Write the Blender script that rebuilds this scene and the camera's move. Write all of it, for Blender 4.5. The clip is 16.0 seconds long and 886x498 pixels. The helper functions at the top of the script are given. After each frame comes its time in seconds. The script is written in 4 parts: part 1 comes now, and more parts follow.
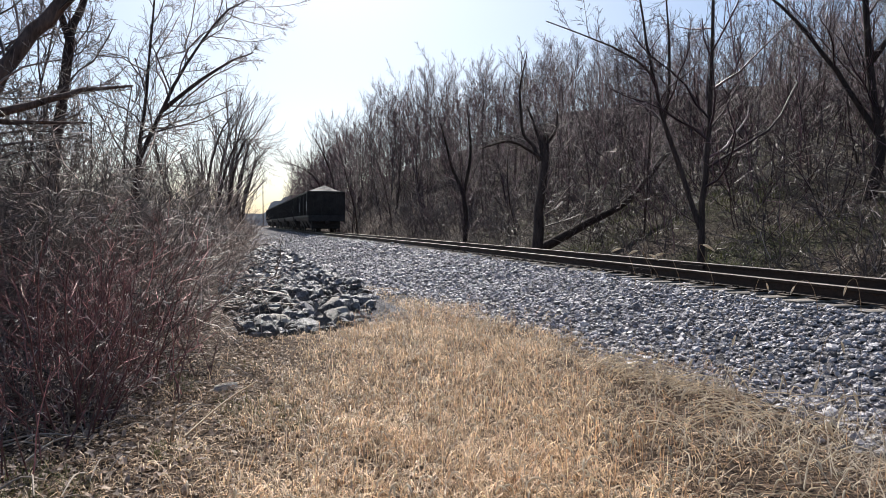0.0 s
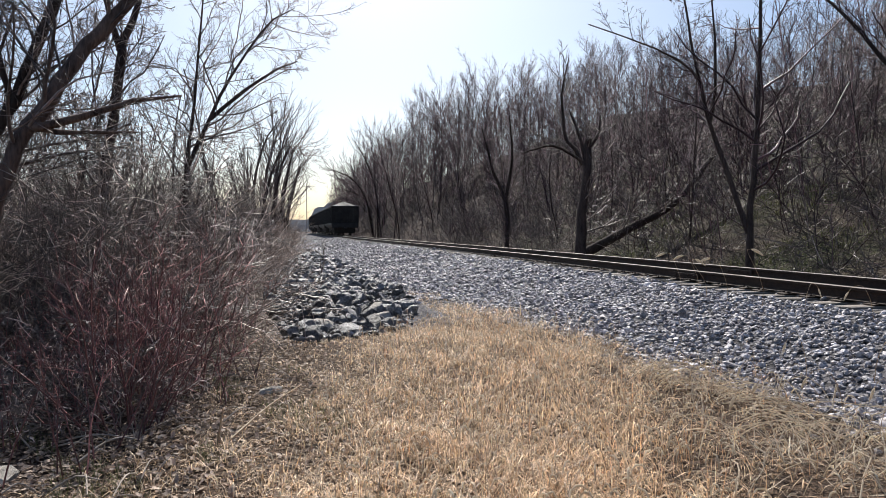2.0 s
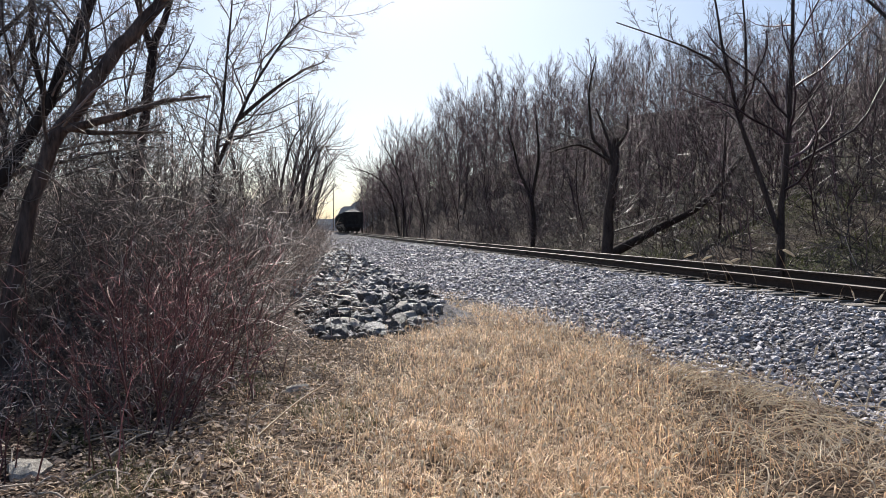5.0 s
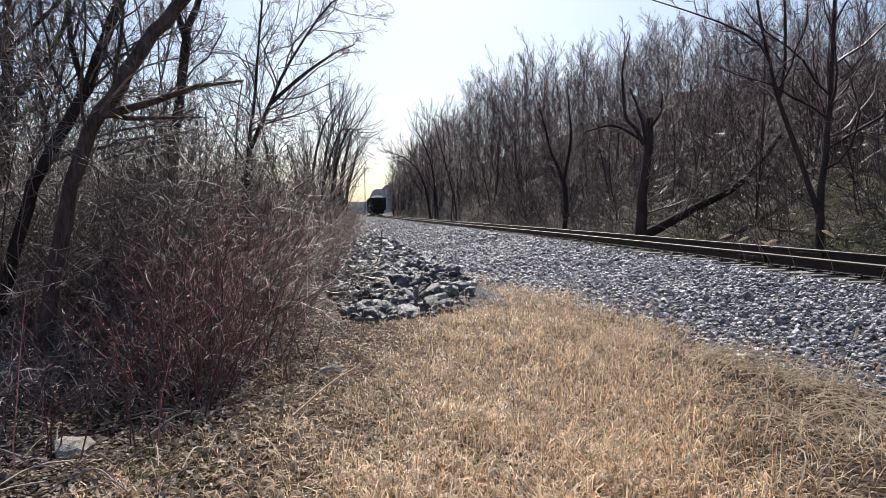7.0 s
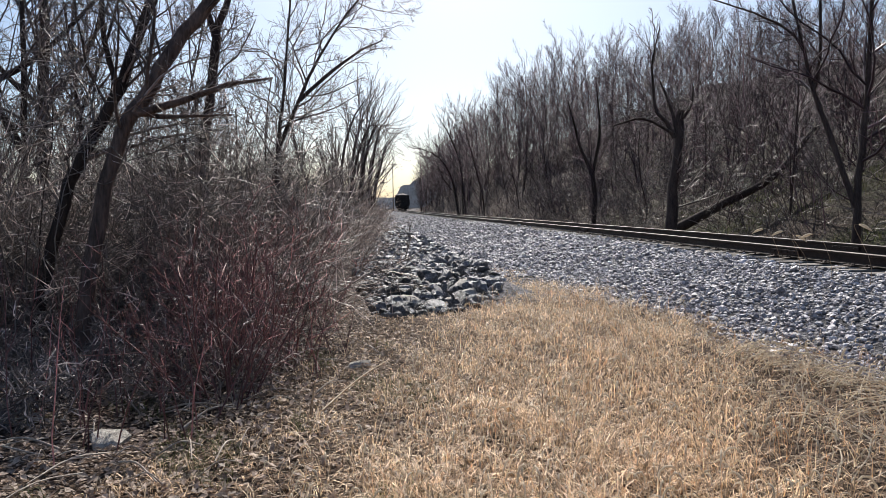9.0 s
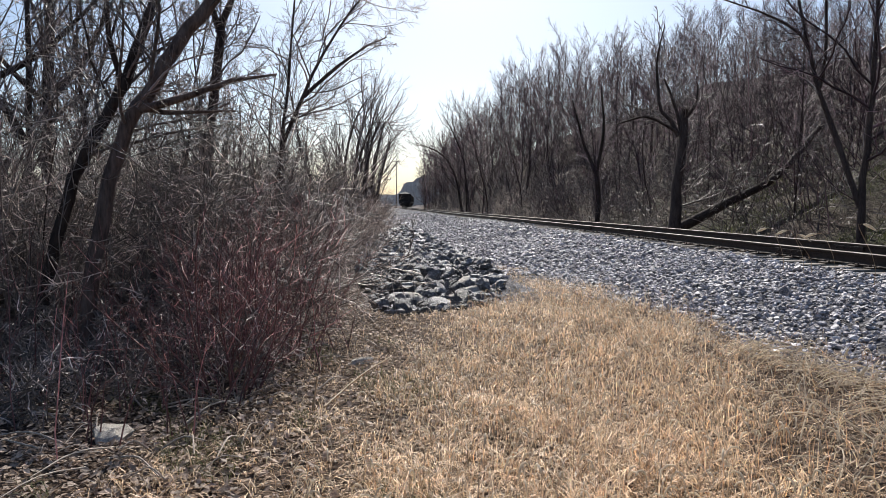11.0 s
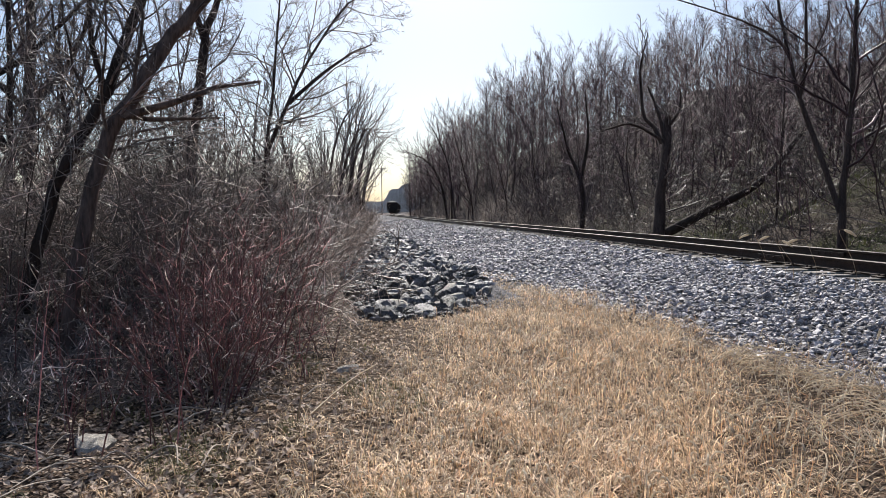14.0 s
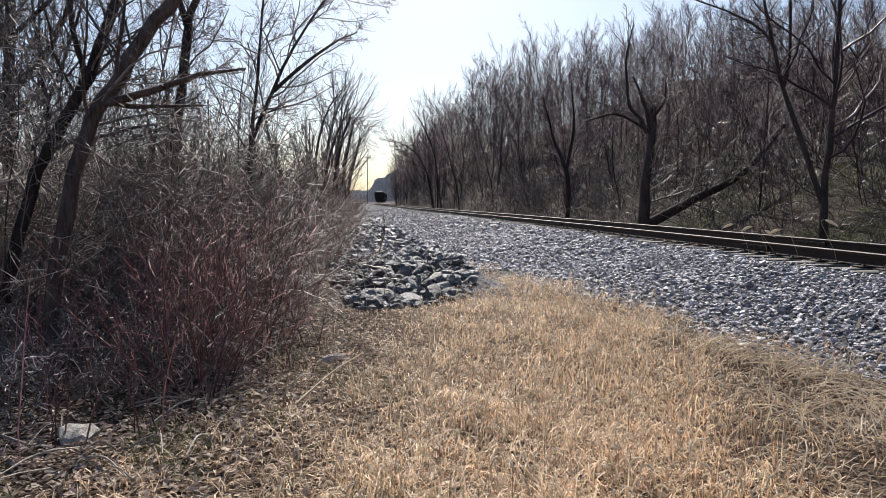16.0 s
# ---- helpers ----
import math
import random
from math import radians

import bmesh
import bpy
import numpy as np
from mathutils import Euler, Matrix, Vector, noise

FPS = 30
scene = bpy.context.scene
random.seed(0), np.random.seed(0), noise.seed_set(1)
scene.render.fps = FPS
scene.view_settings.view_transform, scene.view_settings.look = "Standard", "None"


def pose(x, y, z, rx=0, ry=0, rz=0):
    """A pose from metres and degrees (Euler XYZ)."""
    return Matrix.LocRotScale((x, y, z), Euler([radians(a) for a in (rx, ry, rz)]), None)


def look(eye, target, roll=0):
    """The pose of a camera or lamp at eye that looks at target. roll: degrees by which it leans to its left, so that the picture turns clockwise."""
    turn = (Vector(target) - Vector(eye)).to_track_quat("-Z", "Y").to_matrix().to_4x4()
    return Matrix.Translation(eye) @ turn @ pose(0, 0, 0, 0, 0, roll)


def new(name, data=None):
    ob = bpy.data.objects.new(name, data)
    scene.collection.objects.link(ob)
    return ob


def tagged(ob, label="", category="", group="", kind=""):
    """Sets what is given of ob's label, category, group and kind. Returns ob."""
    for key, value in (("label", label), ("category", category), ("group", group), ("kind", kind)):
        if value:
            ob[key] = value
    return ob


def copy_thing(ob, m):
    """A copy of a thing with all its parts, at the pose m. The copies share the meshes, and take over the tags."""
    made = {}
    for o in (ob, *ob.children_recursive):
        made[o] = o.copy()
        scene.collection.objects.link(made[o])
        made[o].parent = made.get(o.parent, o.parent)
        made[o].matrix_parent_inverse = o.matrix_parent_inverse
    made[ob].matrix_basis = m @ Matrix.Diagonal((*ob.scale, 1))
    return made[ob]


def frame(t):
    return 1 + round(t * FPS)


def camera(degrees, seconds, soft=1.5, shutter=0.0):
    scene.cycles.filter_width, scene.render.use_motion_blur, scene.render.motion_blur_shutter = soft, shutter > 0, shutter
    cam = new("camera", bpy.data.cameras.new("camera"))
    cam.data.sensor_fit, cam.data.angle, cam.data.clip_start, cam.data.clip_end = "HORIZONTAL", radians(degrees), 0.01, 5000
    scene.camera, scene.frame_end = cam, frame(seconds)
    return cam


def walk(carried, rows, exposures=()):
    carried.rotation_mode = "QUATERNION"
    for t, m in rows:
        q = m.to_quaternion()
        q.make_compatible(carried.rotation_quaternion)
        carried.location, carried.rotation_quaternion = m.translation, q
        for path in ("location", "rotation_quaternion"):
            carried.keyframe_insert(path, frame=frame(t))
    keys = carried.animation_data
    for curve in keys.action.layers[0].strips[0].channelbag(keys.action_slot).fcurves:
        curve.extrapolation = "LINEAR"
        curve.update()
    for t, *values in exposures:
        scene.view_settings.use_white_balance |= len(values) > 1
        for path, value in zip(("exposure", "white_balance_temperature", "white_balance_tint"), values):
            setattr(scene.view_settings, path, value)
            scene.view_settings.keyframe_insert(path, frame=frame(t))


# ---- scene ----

# ---------------------------------------------------------------- camera
EYE = (0.0, 0.0, 1.5)
cam = camera(63.93, 16.0, soft=0.65)
# seconds, yaw, pitch, roll of the hand-held camera, which turns on the spot
TURNS = [
    (0.0, 0.00, -2.05, 0.00), (0.5, 0.89, -1.52, 0.00), (1.0, 2.00, -1.16, 0.29), (1.5, 2.50, -1.06, 0.11),
    (2.0, 3.36, -1.62, 0.24), (2.5, 4.30, -1.30, 0.03), (3.0, 4.91, -1.71, -0.16), (3.5, 5.18, -1.56, -0.09),
    (6.0, 6.01, -1.90, 0.45), (6.5, 7.04, -2.31, 0.39), (7.0, 7.96, -3.07, 0.40), (7.5, 9.04, -2.58, 0.96),
    (8.0, 9.66, -2.80, 1.24), (8.5, 10.28, -2.64, 1.63), (9.0, 10.21, -3.42, 0.73), (11.5, 10.53, -3.64, 0.34),
    (12.0, 10.96, -3.28, 0.63), (12.5, 10.94, -3.56, 0.77), (13.0, 11.36, -3.66, 0.82), (13.5, 10.78, -3.52, 0.58),
    (14.0, 9.31, -3.09, 0.50), (14.5, 8.65, -2.93, 0.21), (15.0, 8.54, -3.15, 0.24), (15.5, 8.72, -3.30, 0.17),
    (16.0, 8.17, -3.97, 0.33)]
walk(cam, [(t, pose(*EYE, 90 + p, r, y)) for t, y, p, r in TURNS])

# ---------------------------------------------------------------- light
SUN_AZ, SUN_EL = 9.0, 40.0      # degrees left of the y axis, and above the horizon
scene.view_settings.exposure = 0.37
world = bpy.data.worlds.new("sky")
scene.world = world
world.use_nodes = True
nt = world.node_tree
sky = nt.nodes.new("ShaderNodeTexSky")
sky.sky_type, sky.sun_disc = "NISHITA", False
sky.sun_elevation, sky.sun_rotation = radians(SUN_EL), radians(-SUN_AZ)
sky.air_density, sky.dust_density, sky.ozone_density = 1.0, 1.4, 4.0
nt.links.new(sky.outputs[0], nt.nodes["Background"].inputs[0])
nt.nodes["Background"].inputs[1].default_value = 0.09
sun = new("sun", bpy.data.lights.new("sun", "SUN"))
sun.data.energy, sun.data.angle, sun.data.color = 5.0, radians(0.53), (1.0, 0.95, 0.88)
sd = Vector((-math.sin(radians(SUN_AZ)) * math.cos(radians(SUN_EL)), math.cos(radians(SUN_AZ)) * math.cos(radians(SUN_EL)), math.sin(radians(SUN_EL))))
sun.matrix_world = look(sd * 50, (0, 0, 0))

# ---------------------------------------------------------------- materials


def mat(name, dark, light, scale=8.0, rough=0.9, bump=0.3, metal=0.0, fine=6.0, vary=0.0, island=False, spec=0.3, stretch=(1, 1, 1), thin=0.0, haze_glow=0.0, pale=0.0):
    """Two scales of noise between two colours, with relief; vary: brightness by object or by loose piece; pale: how
    much one piece in seven is lightened to imitate sunlit highlights.
    """
    m = bpy.data.materials.new(name)
    m.use_nodes = True
    n, l = m.node_tree.nodes, m.node_tree.links
    b = n["Principled BSDF"]
    b.inputs["Roughness"].default_value, b.inputs["Metallic"].default_value = rough, metal
    b.inputs["Specular IOR Level"].default_value = spec
    co = n.new("ShaderNodeTexCoord")
    mp = n.new("ShaderNodeMapping")
    mp.inputs["Scale"].default_value = stretch
    l.new(co.outputs["Object"], mp.inputs[0])
    big, small = n.new("ShaderNodeTexNoise"), n.new("ShaderNodeTexNoise")
    for t, s, d in ((big, scale, 4), (small, scale * fine, 6)):
        t.inputs["Scale"].default_value, t.inputs["Detail"].default_value = s, d
        l.new(mp.outputs[0], t.inputs["Vector"])
    mix = n.new("ShaderNodeMath")
    mix.operation = "MULTIPLY_ADD"
    l.new(big.outputs[0], mix.inputs[0])
    mix.inputs[1].default_value = 0.55
    half = n.new("ShaderNodeMath")
    half.operation = "MULTIPLY"
    half.inputs[1].default_value = 0.45
    l.new(small.outputs[0], half.inputs[0])
    l.new(half.outputs[0], mix.inputs[2])
    ramp = n.new("ShaderNodeValToRGB")
    ramp.color_ramp.elements[0].position, ramp.color_ramp.elements[1].position = 0.36, 0.64
    ramp.color_ramp.elements[0].color, ramp.color_ramp.elements[1].color = (*dark, 1), (*light, 1)
    l.new(mix.outputs[0], ramp.inputs[0])
    out = ramp.outputs[0]
    if vary:
        if island:
            src = n.new("ShaderNodeNewGeometry").outputs["Random Per Island"]
        else:
            src = n.new("ShaderNodeObjectInfo").outputs["Random"]
        mr = n.new("ShaderNodeMapRange")
        mr.inputs["To Min"].default_value, mr.inputs["To Max"].default_value = 1 - vary, 1 + vary
        l.new(src, mr.inputs[0])
        hsv = n.new("ShaderNodeHueSaturation")
        value = mr.outputs[0]
        # sunlit twigs painted in: a random seventh of the pieces gets a lighter colour
        if pale:
            over, add = n.new("ShaderNodeMath"), n.new("ShaderNodeMath")
            over.operation, over.inputs[1].default_value = "GREATER_THAN", 0.86
            add.operation, add.inputs[1].default_value = "MULTIPLY_ADD", pale
            l.new(src, over.inputs[0])
            l.new(over.outputs[0], add.inputs[0])
            l.new(value, add.inputs[2])
            value = add.outputs[0]
        l.new(value, hsv.inputs["Value"])
        l.new(out, hsv.inputs["Color"])
        out = hsv.outputs[0]
    l.new(out, b.inputs["Base Color"])
    # faint bluish emission that stands in for haze over far things
    if haze_glow:
        b.inputs["Emission Color"].default_value, b.inputs["Emission Strength"].default_value = (0.95, 1.0, 1.07, 1), haze_glow
    if thin:
        # thin dry leaves and stalks let light through
        tr, ms = n.new("ShaderNodeBsdfTranslucent"), n.new("ShaderNodeMixShader")
        ms.inputs[0].default_value = thin
        l.new(out, tr.inputs[0])
        l.new(b.outputs[0], ms.inputs[1])
        l.new(tr.outputs[0], ms.inputs[2])
        l.new(ms.outputs[0], n["Material Output"].inputs[0])
    if bump:
        bp = n.new("ShaderNodeBump")
        bp.inputs["Strength"].default_value, bp.inputs["Distance"].default_value = bump, 0.02
        l.new(small.outputs[0], bp.inputs["Height"])
        l.new(bp.outputs[0], b.inputs["Normal"])
    return m


BARK = mat("bark_brown", (0.03, 0.02, 0.018), (0.1, 0.072, 0.06), 6, 0.9, 0.8, stretch=(1, 1, 0.25))
BARK_DARK = mat("bark_dark", (0.022, 0.015, 0.012), (0.075, 0.055, 0.045), 6, 0.9, 0.8, stretch=(1, 1, 0.25))
BARK_PALE = mat("bark_pale", (0.05, 0.034, 0.028), (0.2, 0.14, 0.115), 6, 0.85, 0.8, stretch=(1, 1, 0.25))
TWIG = mat("twig_brown", (0.05, 0.036, 0.032), (0.19, 0.145, 0.13), 3, 0.5, 0, vary=0.5, island=True, spec=0.4, pale=1.3)
TWIG_WOOD = mat("twig_russet", (0.026, 0.014, 0.017), (0.086, 0.046, 0.051), 0.6, 0.5, 0, vary=0.5, island=True, spec=0.4, pale=1.8)
TWIG_RED = mat("twig_red", (0.09, 0.036, 0.037), (0.36, 0.17, 0.155), 4, 0.5, 0, vary=0.55, island=True, spec=0.35, pale=1.5)
TWIG_TAN = mat("twig_tan", (0.12, 0.085, 0.068), (0.36, 0.265, 0.22), 3, 0.55, 0, vary=0.5, island=True, spec=0.3, pale=0.9)
TWIG_GREY = mat("twig_grey", (0.07, 0.056, 0.05), (0.3, 0.245, 0.215), 3, 0.5, 0, vary=0.6, island=True, spec=0.4, pale=2.2)
BRUSH = mat("brush_grey", (0.05, 0.037, 0.032), (0.2, 0.155, 0.135), 2, 0.5, 0, spec=0.4, vary=0.6, island=True, pale=1.8)
PALE_TWIG = mat("bleached_twig", (0.26, 0.21, 0.17), (0.5, 0.43, 0.36), 12, 0.7, 0.2)
STRAW = mat("straw", (0.46, 0.305, 0.18), (0.97, 0.76, 0.53), 5, 0.5, 0, vary=0.75, island=True, thin=0.35)
SEED = mat("seed_head", (0.6, 0.5, 0.38), (0.88, 0.8, 0.67), 30, 0.8, 0.4, vary=0.2, island=True, thin=0.5)
GREEN = mat("green_grass", (0.07, 0.085, 0.03), (0.19, 0.18, 0.08), 5, 0.6, 0, vary=0.4, island=True, thin=0.3)
LEAF = mat("dead_leaf", (0.16, 0.11, 0.085), (0.58, 0.45, 0.35), 20, 0.6, 0.2, vary=0.6, island=True, thin=0.25)
STONE = mat("ballast_stone", (0.13, 0.12, 0.123), (0.54, 0.51, 0.525), 9, 0.5, 0.5, vary=0.55, island=True)
ROCK = mat("limestone_rock", (0.03, 0.03, 0.033), (0.27, 0.265, 0.265), 5, 0.45, 1.0, vary=0.65)
ROCK_LOOSE = mat("loose_limestone", (0.03, 0.03, 0.033), (0.27, 0.265, 0.265), 5, 0.45, 1.0, vary=0.65, island=True)
ROCK_PALE = mat("pale_stone", (0.24, 0.215, 0.185), (0.64, 0.59, 0.52), 5, 0.85, 0.8)
TIE = mat("weathered_tie", (0.1, 0.085, 0.075), (0.34, 0.3, 0.26), 3, 0.85, 0.9, vary=0.25, stretch=(0.3, 2, 2))
STEEL = mat("rusty_rail", (0.018, 0.011, 0.008), (0.06, 0.034, 0.022), 12, 0.7, 0.4)
SHINE = mat("polished_railhead", (0.1, 0.085, 0.075), (0.22, 0.2, 0.185), 3, 0.55, 0, metal=1.0, stretch=(4, 0.1, 1))
CARPAINT = mat("sooty_black_paint", (0.012, 0.011, 0.011), (0.04, 0.036, 0.034), 2, 0.6, 0.2)
CARSTEEL = mat("dark_bogie_steel", (0.015, 0.013, 0.012), (0.05, 0.042, 0.036), 6, 0.7, 0.4)
COAL = mat("dusty_coal", (0.05, 0.05, 0.05), (0.22, 0.21, 0.2), 5, 0.8, 1.0)
WHITE = mat("white_marking", (0.55, 0.55, 0.53), (0.75, 0.75, 0.72), 8, 0.6, 0)
POLEWOOD = mat("pole_wood", (0.08, 0.07, 0.06), (0.2, 0.17, 0.15), 3, 0.9, 0.4, stretch=(2, 2, 0.2))
# distance haze is put into the blue-grey colour and a faint emission
FARWOOD = mat("haze_tinted_woods", (0.11, 0.125, 0.145), (0.2, 0.215, 0.24), 0.03, 0.95, 0, haze_glow=0.05)


def ground_material():
    m = bpy.data.materials.new("ground_cover")
    m.use_nodes = True
    n, l = m.node_tree.nodes, m.node_tree.links
    b = n["Principled BSDF"]
    b.inputs["Roughness"].default_value, b.inputs["Specular IOR Level"].default_value = 0.92, 0.15
    co = n.new("ShaderNodeTexCoord")

    def noise_at(scale, detail=5):
        t = n.new("ShaderNodeTexNoise")
        t.inputs["Scale"].default_value, t.inputs["Detail"].default_value = scale, detail
        l.new(co.outputs["Object"], t.inputs["Vector"])
        return t.outputs[0]

    def ramp(src, lo, hi, c0, c1):
        r = n.new("ShaderNodeValToRGB")
        r.color_ramp.elements[0].position, r.color_ramp.elements[1].position = lo, hi
        r.color_ramp.elements[0].color, r.color_ramp.elements[1].color = (*c0, 1), (*c1, 1)
        l.new(src, r.inputs[0])
        return r.outputs[0]

    def mix(f, a, c):
        x = n.new("ShaderNodeMix")
        x.data_type = "RGBA"
        l.new(f, x.inputs[0])
        l.new(a, x.inputs[6])
        l.new(c, x.inputs[7])
        return x.outputs[2]

    def weight(name):
        a = n.new("ShaderNodeAttribute")
        a.attribute_name = name
        return a.outputs["Fac"]

    fine, mid, wide = noise_at(38), noise_at(6), noise_at(0.35)
    litter = ramp(fine, 0.4, 0.72, (0.02, 0.0135, 0.011), (0.2, 0.145, 0.115))
    grass = ramp(fine, 0.38, 0.68, (0.025, 0.017, 0.012), (0.19, 0.125, 0.085))
    vor = n.new("ShaderNodeTexVoronoi")
    vor.inputs["Scale"].default_value = 13
    l.new(co.outputs["Object"], vor.inputs["Vector"])
    grit = n.new("ShaderNodeSeparateColor")
    l.new(vor.outputs["Color"], grit.inputs[0])
    stone = ramp(grit.outputs[0], 0.05, 1.0, (0.035, 0.034, 0.038), (0.24, 0.23, 0.24))
    moss = ramp(mid, 0.45, 0.75, (0.035, 0.03, 0.018), (0.075, 0.095, 0.03))
    pale = ramp(mid, 0.3, 0.7, (0.4, 0.34, 0.24), (0.6, 0.54, 0.42))
    c = mix(weight("grass"), litter, grass)
    c = mix(weight("moss"), c, moss)
    c = mix(weight("field"), c, pale)
    c = mix(weight("ballast"), c, stone)
    l.new(c, b.inputs["Base Color"])
    bp = n.new("ShaderNodeBump")
    bp.inputs["Strength"].default_value, bp.inputs["Distance"].default_value = 0.9, 0.05
    l.new(fine, bp.inputs["Height"])
    bp2 = n.new("ShaderNodeBump")
    bp2.inputs["Strength"].default_value, bp2.inputs["Distance"].default_value = 0.8, 0.06
    l.new(vor.outputs["Distance"], bp2.inputs["Height"])
    l.new(bp.outputs[0], bp2.inputs["Normal"])
    l.new(bp2.outputs[0], b.inputs["Normal"])
    return m


GROUND = ground_material()

# ---------------------------------------------------------------- the lie of the land
# s runs along the track's straight, p square to it (to the right); both from the camera
TA = radians(15.15)
UX, UY, NX, NY = -math.sin(TA), math.cos(TA), math.cos(TA), math.sin(TA)
P_TRACK, RAIL_Z = 7.70, 0.735
BEND_S = [-400, -20, 20, 63, 105, 145, 172, 251, 350, 450, 600, 3000]
BEND_L = [0, 0, 0, 1.35, 2.1, 2.75, 2.75, -0.5, -6, -13, -26, -260]


def hermite(xs, ys):
    xs, ys = np.array(xs, float), np.array(ys, float)
    d = np.diff(ys) / np.diff(xs)
    m = np.concatenate([[d[0]], (d[1:] * np.diff(xs)[:-1] + d[:-1] * np.diff(xs)[1:]) / (xs[2:] - xs[:-2]), [d[-1]]])

    def f(x):
        x = np.asarray(x, float)
        i = np.clip(np.searchsorted(xs, x) - 1, 0, len(xs) - 2)
        h = xs[i + 1] - xs[i]
        t = (x - xs[i]) / h
        return ((2 * t**3 - 3 * t**2 + 1) * ys[i] + (t**3 - 2 * t**2 + t) * h * m[i]
                + (3 * t**2 - 2 * t**3) * ys[i + 1] + (t**3 - t**2) * h * m[i + 1])
    return f


bend = hermite(BEND_S, BEND_L)


def to_xy(p, s):
    return p * NX + s * UX, p * NY + s * UY


def to_ps(x, y):
    return x * NX + y * NY, x * UX + y * UY


def step(a, b, x):
    t = np.clip((np.asarray(x, float) - a) / (b - a), 0, 1)
    return t * t * (3 - 2 * t)


def toe(s):
    """Where the ballast's foot lies."""
    return np.interp(s, [-50, 5, 8.5, 10.5, 15, 18, 40, 400], [4.4, 4.3, 4.0, 3.4, 2.7, 2.5, 2.5, 2.5])


def wob(p, s, k):
    return (np.sin(p * k + 1.3) * np.sin(s * k * 0.83 + 0.4) + 0.6 * np.sin(p * k * 2.3 + s * k * 1.1 + 2.0)) / 1.6


def height_ps(p, s):
    p, s = np.asarray(p, float), np.asarray(s, float)
    q = p + bend(s)
    z = 0.035 * wob(p, s, 1.7) + 0.05 * wob(p, s, 0.5)
    z = z + 0.1 * np.exp(-((p - 2.4) / 1.6) ** 2 - ((s - 9.5) / 4.5) ** 2)
    z = z - 0.22 * step(2.6, 1.4, q) * step(-2.0, 0.0, q) * step(9.0, 12, s)
    z = z - 0.35 * step(-1.5, -6, q) * step(3, 9, s)
    t0 = toe(s)
    ramp_up = np.clip((q - t0) / (6.15 - t0), 0, 1)
    z = z * (1 - step(0, 0.5, ramp_up)) + ramp_up * 0.505
    down = step(9.25, 11.6, q)
    z = z - down * 0.63
    hill = np.clip(q - 13, 0, None)
    grow_s = 1.0 + 0.62 * step(30, 95, s)
    z = z + grow_s * 15 * (1 - np.exp(-hill / 28.0)) + 0.5 * step(14, 20, q) * wob(p, s, 0.21) * 2
    return z


def ground_z(x, y):
    return float(height_ps(*to_ps(x, y)))


def mesh_from(name, verts, faces, material, smooth=False):
    """A mesh out of arrays; faces is one array of triangles or quads."""
    me = bpy.data.meshes.new(name)
    verts, faces = np.asarray(verts, np.float32), np.asarray(faces, np.int32)
    k = faces.shape[1]
    me.vertices.add(len(verts))
    me.vertices.foreach_set("co", verts.ravel())
    me.loops.add(faces.size)
    me.loops.foreach_set("vertex_index", faces.ravel())
    me.polygons.add(len(faces))
    me.polygons.foreach_set("loop_start", np.arange(0, faces.size, k, dtype=np.int32))
    me.polygons.foreach_set("use_smooth", np.full(len(faces), smooth))
    me.update(calc_edges=True)
    me.validate()
    me.materials.append(material)
    return me


def part(name, data, parent, label="", material=None):
    """Links a mesh, or a bmesh with its material, as one object under a thing or under a part."""
    if isinstance(data, bmesh.types.BMesh):
        me = bpy.data.meshes.new(name)
        data.to_mesh(me)
        data.free()
        me.materials.append(material)
        data = me
    ob = new(name, data)
    ob.parent = parent
    if label:
        ob["label"] = label
    return ob


def graded(near0, near1, stepsize, far0, far1, grow=1.22):
    xs = list(np.arange(near0, near1 + 1e-6, stepsize))
    d = stepsize
    while xs[-1] < far1:
        d *= grow
        xs.append(xs[-1] + d)
    d = stepsize
    while xs[0] > far0:
        d *= grow
        xs.insert(0, xs[0] - d)
    return np.array(xs)


def build_ground():
    ps, ss = graded(-9, 16, 0.22, -1800, 1800), graded(-3, 36, 0.3, -600, 2600)
    P, S = np.meshgrid(ps, ss)
    X, Y = to_xy(P, S)
    Z = height_ps(P, S)
    far = np.hypot(X, Y)
    Z = np.where(far > 900, np.minimum(Z, 14), Z)
    verts = np.stack([X, Y, Z], -1).reshape(-1, 3)
    r, c = P.shape
    i = np.arange(r * c).reshape(r, c)
    faces = np.stack([i[:-1, :-1], i[:-1, 1:], i[1:, 1:], i[1:, :-1]], -1).reshape(-1, 4)
    me = mesh_from("ground", verts, faces, GROUND, True)
    q = P + bend(S)
    t0 = toe(S)
    ballast = step(-0.25, 0.35, q - t0 + 0.3 * wob(P, S, 3.1)) * step(11.2, 10.3, q)
    grass = step(-3.0, -2.0, X + 0.5 * wob(P, S, 1.3)) * step(20, 16, S) * step(10, 9, q)
    moss = step(10.8, 12.5, q) * (0.5 + 0.5 * wob(P, S, 0.7)) * step(60, 30, S)
    field = step(-26, -28, q) * step(-36, -33, q) * step(400, 300, far)
    ditch = step(-0.6, -0.1, q) * step(10.4, 11.2, S + 0.4 * wob(P, S, 2.3)) * step(36, 30, S)
    ballast = np.maximum(ballast, ditch * step(11.2, 10.3, q))
    for name, w in (("ballast", ballast), ("grass", grass), ("moss", moss), ("field", field)):
        a = me.attributes.new(name, "FLOAT", "POINT")
        a.data.foreach_set("value", np.clip(w, 0, 1).astype(np.float32).ravel())
    tagged(new("ground", me), "dry grass, leaf litter and stone ballast ground rising to a hillside", "ground", kind="structure")


build_ground()


